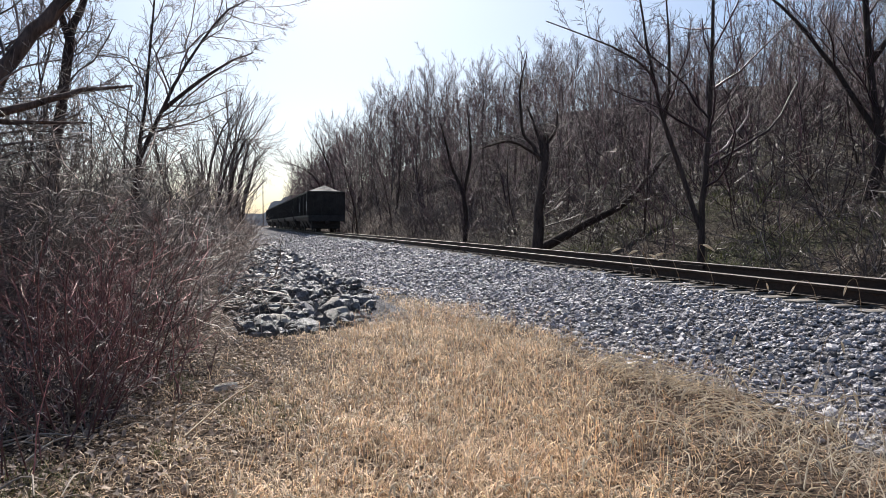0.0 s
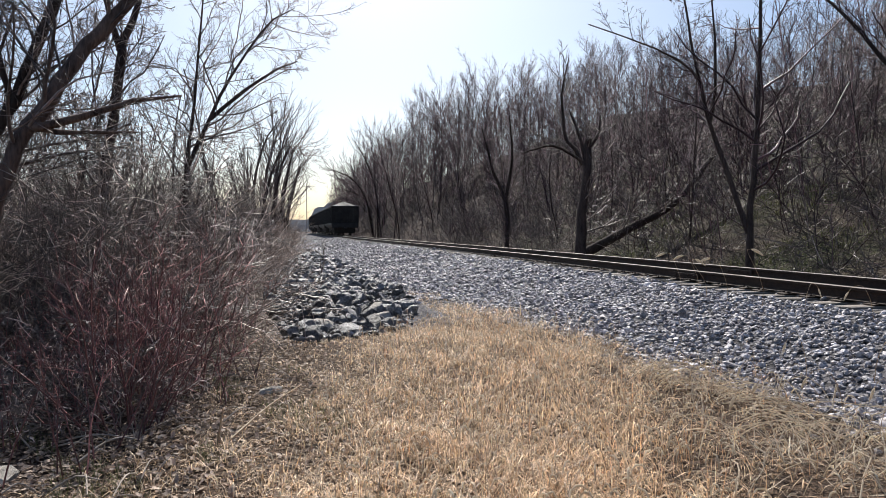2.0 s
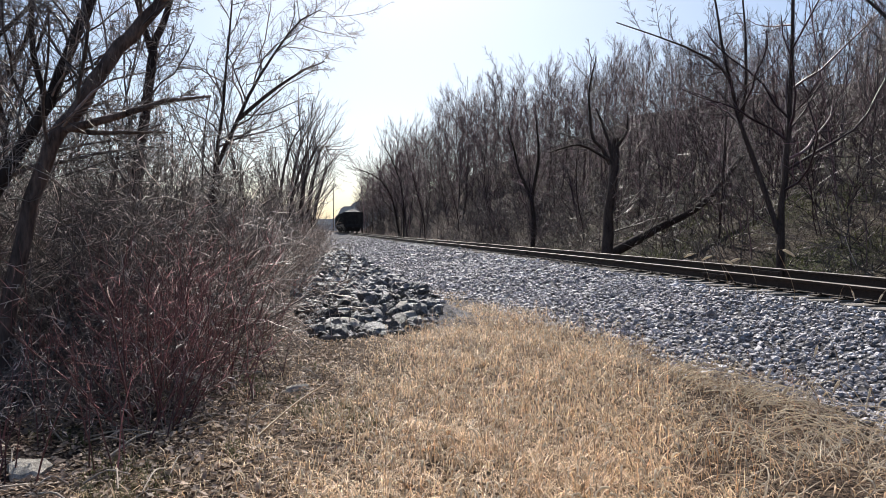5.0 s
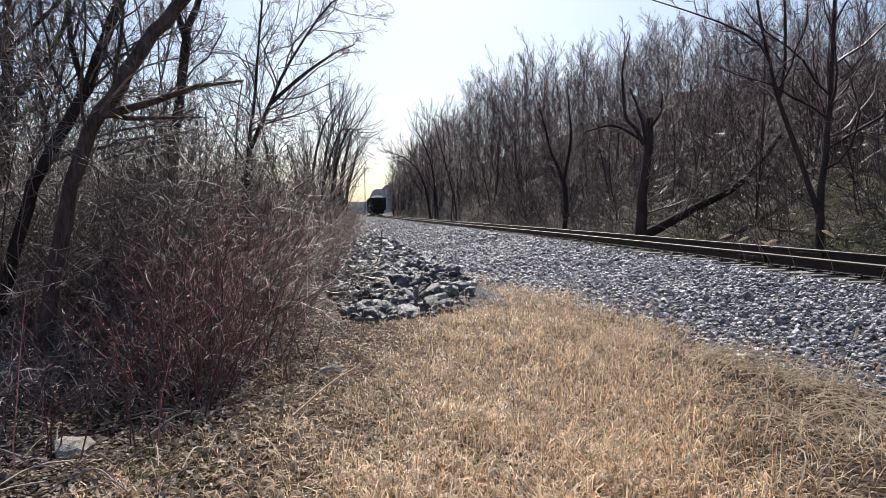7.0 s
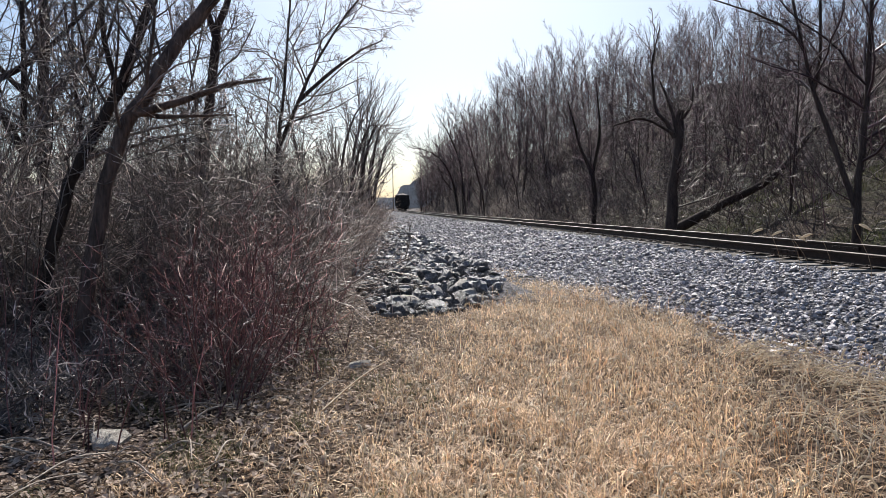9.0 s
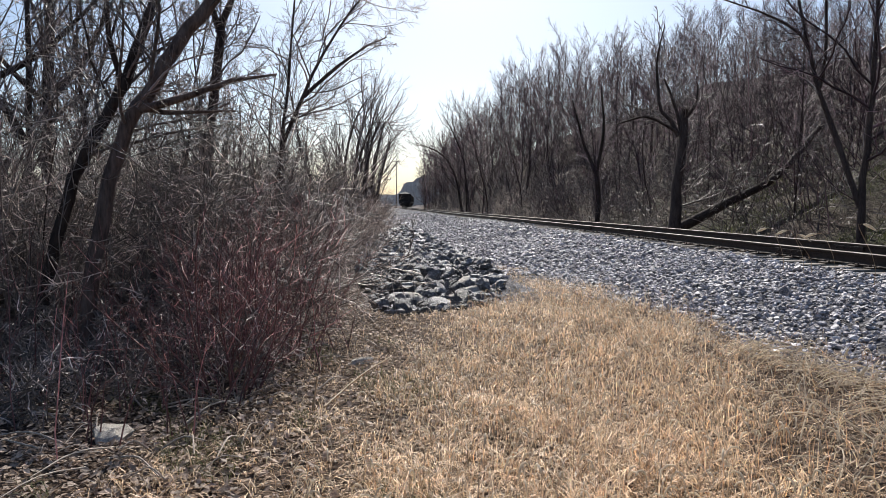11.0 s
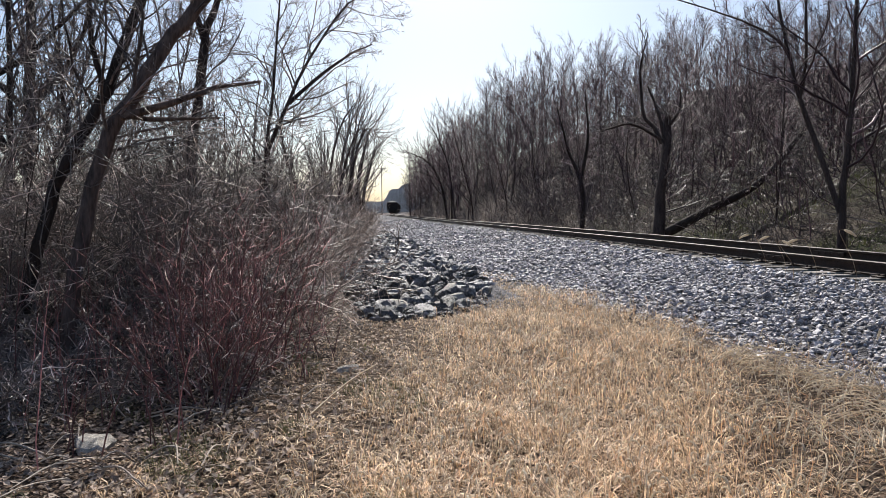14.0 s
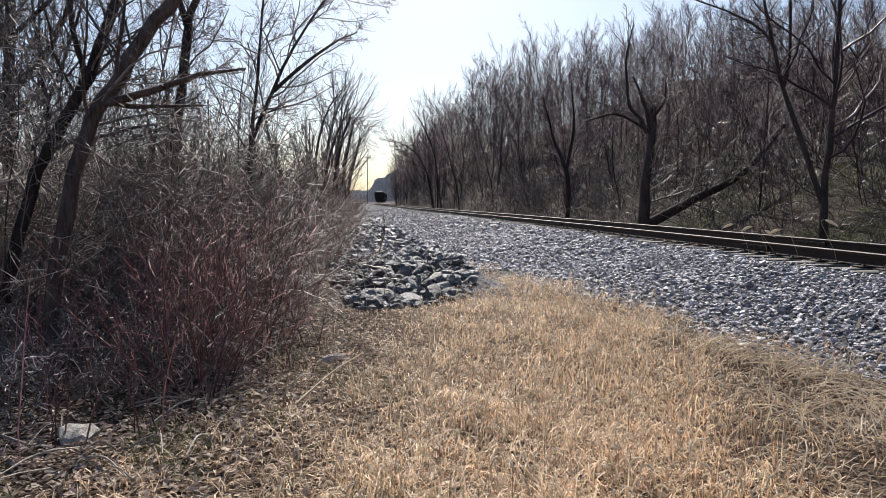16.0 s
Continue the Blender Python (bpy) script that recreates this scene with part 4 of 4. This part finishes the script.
def build_ballast():
    """Loose ballast on the near shoulder and between the ties, as one mass of stones."""
    rng = np.random.default_rng(77)
    shapes = []
    for me in stone_meshes(10, 78, STONE, 0.3, 1, 0.65):
        v = np.array([w.co for w in me.vertices])
        f = np.array([p.vertices[:] for p in me.polygons])
        shapes.append((v, f))
        bpy.data.meshes.remove(me)
    spots = []
    for s0, s1, p0, p1, dens, size in ((0.5, 14, 3.0, 6.6, 360, 0.036), (14, 26, 2.0, 6.6, 130, 0.048), (26, 48, 1.4, 6.6, 46, 0.062), (48, 90, 1.0, 6.6, 10, 0.08), (1, 26, 6.5, 9.6, 40, 0.035), (48, 75, -1.0, 1.6, 8, 0.14)):  # the last: rubble far along the ditch
        n = int((s1 - s0) * (p1 - p0) * dens)
        s, p = rng.uniform(s0, s1, n), rng.uniform(p0, p1, n)
        q = p + bend(s)
        keep = (q > np.where(size > 0.08, -9, toe(s)) - 0.25 + rng.exponential(0.12, n) * -1 + 0.15 * wob(p, s, 3.1)) & (q < 9.6)
        keep &= ~((np.abs(q - P_TRACK) < 1.42) & (rng.random(n) < 0.8))
        spots.append(np.stack([p[keep], s[keep], np.full(keep.sum(), size)], -1))
    spots = np.concatenate(spots)
    V, F, off = [], [], 0
    zz = height_ps(spots[:, 0], spots[:, 1])
    for k in range(len(shapes)):
        sel = np.arange(len(spots)) % len(shapes) == k
        P, Z = spots[sel], zz[sel]
        v, f = shapes[k]
        n = len(P)
        a = rng.uniform(0, 2 * np.pi, n)
        t = rng.normal(0, 0.7, n)
        size = P[:, 2] * rng.lognormal(0, 0.28, n)
        ca, sa, ct, stt = np.cos(a), np.sin(a), np.cos(t), np.sin(t)
        x0, y0, z0 = v[:, 0][None], v[:, 1][None], v[:, 2][None]
        y1, z1 = y0 * ct[:, None] - z0 * stt[:, None], y0 * stt[:, None] + z0 * ct[:, None]
        X, Y = to_xy(P[:, 0], P[:, 1])
        vx = (x0 * ca[:, None] - y1 * sa[:, None]) * size[:, None] + X[:, None]
        vy = (x0 * sa[:, None] + y1 * ca[:, None]) * size[:, None] + Y[:, None]
        vz = z1 * size[:, None] + Z[:, None] + size[:, None] * rng.uniform(0.0, 0.5, n)[:, None]
        V.append(np.stack([vx, vy, vz], -1).reshape(-1, 3))
        F.append((f[None] + (np.arange(n) * len(v))[:, None, None] + off).reshape(-1, 3))
        off += n * len(v)
    tagged(new("ballast", mesh_from("ballast", np.concatenate(V), np.concatenate(F), STONE)), "loose grey crushed-stone ballast on the track's shoulder", "gravel", kind="stuff")


build_ballast()


def in_ditch(q, s):
    """Where the rip-rap lies: a strip along the ballast's foot whose near end runs aslant."""
    return s > 9.3 + 0.6 * max(q, 0) + 1.2 * max(q - 0.9, 0) and float(np.interp(s, [9, 12, 18], [-0.2, -0.3, -0.75])) < q < float(np.interp(s, [9, 13, 15, 24, 60], [1.7, 2.0, 2.3, 2.45, 2.3]))


def build_rocks():
    """Rip-rap in the ditch between thicket and track: near rocks one by one, the rest as rubble."""
    rng = random.Random(91)
    shapes = stone_meshes(8, 92, ROCK, 0.5, 2, 0.7)
    spots = [(q, s) for q, s in scatter(rng, 330, -0.75, 2.6, 9.0, 21, 0.27) if in_ditch(q, s)]
    for k, (q, s) in enumerate(spots):
        x, y = to_xy(q - float(bend(s)), s)
        r = rng.uniform(0.09, 0.15) if rng.random() < 0.62 else rng.uniform(0.15, 0.26)
        ob = tagged(new("rock", shapes[k % 8]), "broken grey limestone rock in the ditch", "rock", "rip-rap rocks in the ditch")
        ob.matrix_basis = pose(x, y, ground_z(x, y) + r * rng.uniform(0.15, 0.6), rng.uniform(-35, 35), rng.uniform(-35, 35), rng.uniform(0, 360))
        ob.scale = (r, r, r)
    rubble = [(np.array([w.co for w in me.vertices]), np.array([f.vertices[:] for f in me.polygons])) for me in stone_meshes(6, 93, ROCK_LOOSE, 0.5, 1, 0.7)]
    rows = []
    for q, s in scatter(rng, 900, -0.9, 2.5, 9.0, 21, 0.12) + scatter(rng, 620, -0.9, 2.5, 20.5, 50, 0.24):
        if in_ditch(q, s):
            x, y = to_xy(q - float(bend(s)), s)
            rows.append((x, y, rng.uniform(0, 6.28), rng.uniform(0.045, 0.1) if s < 20.5 else rng.uniform(0.12, 0.26)))
    V, F = strewn(rubble, rows)
    V[:, 2] += 0.12
    tagged(new("rubble", mesh_from("rubble", V, F, ROCK_LOOSE)), "broken grey limestone rubble along the ditch", "rubble", kind="stuff")
    pale = stone_meshes(3, 95, ROCK_PALE, 0.3, 2, 0.5)
    for x, y, r, k, label in ((-2.93, 4.03, 0.17, 0, "pale rounded stone among the leaf litter"), (-1.98, 6.45, 0.13, 1, "flat pale stone in the dry grass"),
                              (-2.9, 6.0, 0.13, 2, "small pale stone under the red shrub"), (-1.75, 12.75, 0.32, 1, "large pale flat limestone slab"),
                              (-2.75, 11.9, 0.28, 0, "pale limestone boulder in the ditch"), (-2.15, 14.4, 0.42, 2, "pale cracked limestone boulder"),
                              (-2.1, 12.3, 0.24, 2, "pale broken limestone block in the ditch")):
        ob = tagged(new("stone", pale[k]), label, "stone")
        ob.matrix_basis = pose(x, y, ground_z(x, y) + r * (0.3 if y > 9 else 0.08), 5, -6, 40 * k)
        ob.scale = (r, r, r)


build_rocks()

# ---------------------------------------------------------------- grass, stalks, litter


def blades(rng, X, Y, length, width, flop, segs=4, lean=(0.05, 0.5)):
    """Curved tapering blades rooted at X, Y."""
    n = len(X)
    p, s = to_ps(X, Y)
    Z = height_ps(p, s)
    a = rng.uniform(0, 2 * np.pi, n)
    d = np.stack([np.cos(a), np.sin(a)], -1)
    side = np.stack([-d[:, 1], d[:, 0]], -1)
    ang = rng.uniform(*lean, n)
    gain = flop * rng.uniform(0.3, 1.3, n) / segs
    pos = np.stack([X, Y, Z - 0.02], -1)
    V = np.zeros((n, segs + 1, 2, 3))
    for k in range(segs + 1):
        w = width * (1 - 0.85 * k / segs)
        off = np.concatenate([side * w[:, None], np.zeros((n, 1))], 1)
        V[:, k, 0], V[:, k, 1] = pos - off, pos + off
        st = length / segs
        pos = pos + np.concatenate([d * (np.sin(ang) * st)[:, None], (np.cos(ang) * st)[:, None]], 1)
        pos[:, 2] = np.maximum(pos[:, 2], Z + 0.012)
        ang = ang + gain + rng.normal(0, 0.25, n)
    i = np.arange(n * (segs + 1) * 2).reshape(n, segs + 1, 2)
    F = np.stack([i[:, :-1, 0], i[:, :-1, 1], i[:, 1:, 1], i[:, 1:, 0]], -1).reshape(-1, 4)
    return V.reshape(-1, 3), F


def grass_mask(X, Y):
    p, s = to_ps(X, Y)
    q = p + bend(s)
    return (X > -2.7 + 0.4 * wob(p, s, 1.3)) & (q < toe(s) + 0.05 + 0.3 * wob(p, s, 2.1)) & (s < 17) & ~((q < 2.4) & (q > -0.3) & (s > 11.5))


def build_grass():
    rng = np.random.default_rng(55)
    n = 230000
    r = 2.9 + 13.5 * rng.random(n) ** 1.25
    az = np.radians(rng.uniform(-46, 50, n))
    X, Y = -np.sin(az) * r, np.cos(az) * r
    p, s = to_ps(X, Y)
    clump = 0.5 + 0.5 * wob(p, s, 4.3)
    keep = grass_mask(X, Y) & (rng.random(n) < (0.3 + 0.7 * clump) * (1 - 0.84 * step(0.7, 1.7, X - 0.12 * (Y - 5))) * (1 - 0.72 * step(-0.7, -1.7, X + 0.1 * (Y - 5))))
    X, Y, clump = X[keep], Y[keep], clump[keep]
    thick = np.exp(-((X - 0.3) / 1.9) ** 2)
    L = (0.08 + 0.11 * thick + 0.07 * clump) * rng.uniform(0.45, 1.6, len(X))
    V, F = blades(rng, X, Y, L, rng.uniform(0.0018, 0.0052, len(X)), 4.4, 4, (0.05, 0.9))
    tagged(new("dry_grass", mesh_from("dry_grass", V, F, STRAW)), "matted golden dead grass with curled blades", "grass", kind="stuff")
    n = 12000
    r = 3.0 + 5.0 * rng.random(n)
    az = np.radians(rng.uniform(8, 42, n))
    X, Y = -np.sin(az) * r, np.cos(az) * r
    keep = wob(*to_ps(X, Y), 2.9) > 0.35
    X, Y = X[keep], Y[keep]
    V, F = blades(rng, X, Y, rng.uniform(0.06, 0.16, len(X)), np.full(len(X), 0.0025), 1.6)
    tagged(new("green_grass", mesh_from("green_grass", V, F, GREEN)), "short olive-green grass tufts coming up through straw", "grass", kind="stuff")
    n = 16000
    P, S = rng.uniform(11.2, 19, n), rng.uniform(2, 34, n)
    keep = wob(P, S, 0.9) + 0.3 * wob(P, S, 2.7) > 0.1
    X, Y = to_xy(P[keep], S[keep])
    V, F = blades(rng, X, Y, rng.uniform(0.12, 0.42, len(X)), rng.uniform(0.006, 0.014, len(X)), 2.0, 3)
    tagged(new("green_grass", mesh_from("green_grass", V, F, GREEN)), "olive-green weeds and grass at the foot of the wooded hill", "grass", kind="stuff")
    # long flattened straws where grass and ballast meet
    cx = np.array([2.0, 2.3, 2.55, 1.7, 2.9, 1.2, 2.4, 3.0, 0.6, 1.9])
    cy = np.array([6.1, 5.2, 4.5, 7.4, 5.0, 8.4, 3.9, 4.2, 9.6, 4.6])
    k = rng.integers(0, len(cx), 800)
    X, Y = cx[k] + rng.normal(0, 0.2, 800), cy[k] + rng.normal(0, 0.2, 800)
    V, F = blades(rng, X, Y, rng.uniform(0.25, 0.6, 800), rng.uniform(0.002, 0.0042, 800), 0.9, 6, (0.7, 1.35))
    tagged(new("long_straw", mesh_from("long_straw", V, F, SEED)), "long pale flattened straws at the ballast's edge", "grass", kind="stuff")
    # swathes of long straw swept over the edge of the ballast
    out = []
    for k in range(130):
        u = rng.random()
        if k < 60:
            x, y, a = 1.4 + 0.75 * u + rng.normal(0, 0.1), 7.1 - 1.5 * u + rng.normal(0, 0.14), rng.normal(-1.0, 0.22)
        else:
            x, y, a = rng.uniform(1.3, 3.0), rng.uniform(3.4, 6.2), rng.uniform(-3.1, 3.1)
        length, h = rng.uniform(0.3, 0.8), rng.uniform(0.04, 0.2)
        pts = []
        for v in np.linspace(0, 1, 6):
            bx, by = x + math.cos(a + 0.5 * v * rng.normal(0.4, 0.3)) * length * v, y + math.sin(a) * length * v
            pts.append((bx, by, ground_z(bx, by) + 0.025 + h * math.sin(math.pi * v)))
        out.append((np.array(pts), np.linspace(0.0045, 0.002, 6) * rng.uniform(0.7, 1.3), 0))
    tagged(new("swept_straw", mesh_from("swept_straw", *tubes(out, (4,)), SEED)), "long bleached straws swept flat across the stones", "grass", kind="stuff")
    # nodding seed heads over the mat
    out, heads = [], []
    for k in range(2000):
        x, y = rng.normal(0.1, 1.5), 3.0 + 9.0 * rng.random() ** 1.3
        if x < -1.5 or not bool(grass_mask(np.array([x]), np.array([y]))[0]):
            continue
        z = ground_z(x, y)
        a = rng.uniform(0, 2 * math.pi)
        h = rng.uniform(0.05, 0.2) if rng.random() < 0.85 else rng.uniform(0.2, 0.36)
        big = rng.uniform(0.35, 0.9)
        d = np.array([math.cos(a), math.sin(a), 0])
        b = np.array([x, y, z])
        up = np.array([0, 0, 1.0])
        pts = [b, b + up * h * 0.6 + d * rng.uniform(-0.04, 0.06), b + up * h + d * rng.uniform(0.0, 0.12)]
        out.append((np.array(pts), np.array([0.0016, 0.0014, 0.0012]), 0))
        hd = [pts[-1], pts[-1] + d * 0.025 * big + up * 0.022 * big, pts[-1] + d * 0.06 * big + up * 0.02 * big, pts[-1] + d * 0.085 * big - up * rng.uniform(0.0, 0.02), pts[-1] + d * 0.095 * big - up * rng.uniform(0.03, 0.06)]
        heads.append((np.array(hd), np.array([0.003, 0.0065, 0.007, 0.006, 0.002]) * big, 0))
    tagged(new("grass_stalks", mesh_from("grass_stalks", *tubes(out, (3,)), STRAW)), "thin dry stalks standing over the grass", "grass", kind="stuff")
    tagged(new("seed_heads", mesh_from("seed_heads", *tubes(heads, (5,)), SEED, True)), "pale nodding seed heads of dead grass", "grass", kind="stuff")


build_grass()


def foxtail(points, r=0.0028, head=0.085):
    """One tall dry stem that bows over, with a bristly head."""
    pts, rad = curve_through(points, r, r * 0.6, 10)
    root = tagged(new("foxtail"), "tall dry bowed foxtail stalk with a pale bristly head", "grass stalk", "foxtails by the ballast")
    foot = pts[0].copy()
    part("stalk", mesh_from("stalk", *tubes([(pts - foot, rad, 0)], (5,)), STRAW, True), root)
    d = unit(pts[-1] - pts[-2])
    hp = np.array([pts[-1] + d * head * u - np.array([0, 0, 1]) * head * 0.35 * u * u for u in np.linspace(0, 1, 7)])
    hr = head * np.array([0.05, 0.11, 0.13, 0.13, 0.11, 0.08, 0.02])
    part("seed_head", mesh_from("seed_head", *tubes([(hp - foot, hr, 0)], (7,)), SEED, True), root, "pale bristly seed head")
    root.matrix_basis = pose(*foot)


def build_foxtails():
    rng = random.Random(66)
    # stalks on the near shoulder, some rising above the rail
    for x, y, h, dx in ((4.26, 8.03, 0.36, -0.3), (2.97, 6.7, 0.46, -0.2), (2.9, 5.9, 0.34, -0.3),
                        (2.35, 5.6, 0.3, -0.25), (2.7, 5.0, 0.36, 0.2), (3.1, 5.4, 0.35, -0.2), (2.0, 5.2, 0.3, -0.2), (1.75, 6.2, 0.3, 0.15), (2.9, 4.6, 0.36, -0.25),
                        (2.2, 4.4, 0.28, 0.2), (3.35, 6.3, 0.4, 0.2), (2.5, 6.6, 0.28, -0.18), (3.9, 8.9, 0.34, 0.18), (4.5, 7.6, 0.4, -0.2)):
        z = ground_z(x, y)
        y2 = y + rng.uniform(-0.06, 0.06)
        foxtail([(x, y, z - 0.02), (x + dx * 0.12, y, z + h * 0.55), (x + dx * 0.5, y2, z + h), (x + dx * 0.85, y2, z + h * 0.96), (x + dx, y2, z + h * 0.82)])

    # the tall ones beside the rail, their heads over it: bearing and tilt of the head, and which way it nods
    for az, el, nod in ((-14.3, -1.95, -0.14), (-15.6, -2.1, -0.12), (-16.1, -2.4, 0.05), (-17.6, -2.3, -0.16), (-20.0, -1.6, 0.06)):
        r = 5.85 / math.sin(radians(-az) + TA)
        top = aim(az, el, r)
        x, y = at_bearing(az - 0.9, r)
        z = ground_z(x, y)
        side = np.array([math.cos(radians(az)), math.sin(radians(az)), 0])
        foxtail([(x, y, z - 0.02), np.array([x, y, z]) * 0.6 + top * 0.4 + side * 0.06, top - side * nod * 0.3 - [0, 0, 0.05], top, top + side * nod * 0.4], 0.0035, 0.15)


build_foxtails()


def stick(name, a, b, r, material, label, bow=0.03):
    a, b = Vector(a), Vector(b)
    mid = (a + b) / 2 + Vector((0, 0, bow))
    pts, rad = curve_through([a, mid, b], r, r * 0.6, 6)
    foot = pts[0].copy()
    ob = tagged(new(name, mesh_from(name, *tubes([(pts - foot, rad, 0)], (6,)), material, True)), label, "stick")
    ob.matrix_basis = pose(*foot)


def build_litter():
    rng = np.random.default_rng(88)
    n = 24000
    r = 2.9 + 11 * rng.random(n) ** 1.2
    az = np.radians(rng.uniform(5, 52, n))
    X, Y = -np.sin(az) * r, np.cos(az) * r
    p, s = to_ps(X, Y)
    keep = (X < -1.7 + 1.0 * rng.normal(0, 0.6, n)) & (p < 0.4)
    X, Y = X[keep], Y[keep]
    Z = height_ps(*to_ps(X, Y))
    n = len(X)
    a, size = rng.uniform(0, 2 * np.pi, n), rng.uniform(0.012, 0.034, n)
    d = np.stack([np.cos(a), np.sin(a), rng.normal(0, 0.35, n)], -1) * size[:, None]
    e = np.stack([-np.sin(a), np.cos(a), rng.normal(0, 0.35, n)], -1) * (size * 0.6)[:, None]
    c = np.stack([X, Y, Z + rng.uniform(0.008, 0.04, n)], -1)
    curl = np.array([0, 0, 1.0])[None] * (size * rng.uniform(0, 0.6, n))[:, None]
    V = np.stack([c - d, c - e * 0.9 + curl, c + d, c + e], 1).reshape(-1, 3)
    i = np.arange(n * 4).reshape(n, 4)
    tagged(new("leaf_litter", mesh_from("leaf_litter", V, i, LEAF)), "curled brown dead leaves under the thicket", "leaves", kind="stuff")
    g = lambda x, y, h=0.02: (x, y, ground_z(x, y) + h)
    stick("dead_stalk", g(-1.75, 4.75, 0.05), g(-1.62, 6.1, 0.12), 0.009, STRAW, "long pale dead stalk lying on the grass")
    stick("dead_stalk", g(-1.86, 4.8, 0.0), g(-1.84, 4.86, 0.24), 0.008, STRAW, "short broken pale stalk standing in the grass", 0)
    rr = random.Random(89)
    for k in range(120):
        x, y = rr.uniform(-5.2, -1.9), rr.uniform(3.2, 7.6)
        a = rr.uniform(0, 6.28)
        L = rr.uniform(0.15, 0.75)
        stick("fallen_twig", g(x, y, 0.03), g(x + L * math.cos(a), y + L * math.sin(a), 0.06), rr.uniform(0.003, 0.008), PALE_TWIG, "thin bleached grey fallen twig on the leaf litter", 0.05)
    # one-stem saplings at the thicket's near edge
    sap = np.random.default_rng(90)
    out = []
    for k in range(120):
        x, y = sap.uniform(-5.2, -2.2), sap.uniform(3.3, 7.5)
        if x > -2.4 and y < 5:
            continue
        pts, rad = limb(sap, (x, y, ground_z(x, y) - 0.03), (sap.normal(0, 0.2), sap.normal(0, 0.2), 1), sap.uniform(0.4, 1.5), 0.006, 0.002, 5, 0.08, 0)
        out.append((pts, rad, 0))
        sprout(sap, out, pts, rad, 0, [(4, 0.3, 35, 0.1, 0.1, 2, 0.3, 0.002)])
    tagged(new("saplings", mesh_from("saplings", *tubes(out, (4, 3)), TWIG_RED, True)), "thin dark saplings standing in the leaf litter", "saplings", kind="stuff")


build_litter()

# ---------------------------------------------------------------- what moves


def motions():
    hl = CAR_LEN / 2
    for k, car in enumerate(TRAIN):
        rows = []
        for j in range(17):
            s = REAR_S + hl + k * CAR_PITCH + SPEED * j
            x, y, h = track_at(s)
            rows.append((float(j), pose(x, y, RAILH, 0, 0, math.degrees(h))))
        walk(car, rows)
    # the last car's wheels roll: under 90 degrees from row to row
    turn = math.degrees(SPEED / 0.457)
    for w, y in WHEELS:
        walk(w, [(j / 30, pose(0, y, 0.457, -turn * j / 30)) for j in range(481)])


motions()
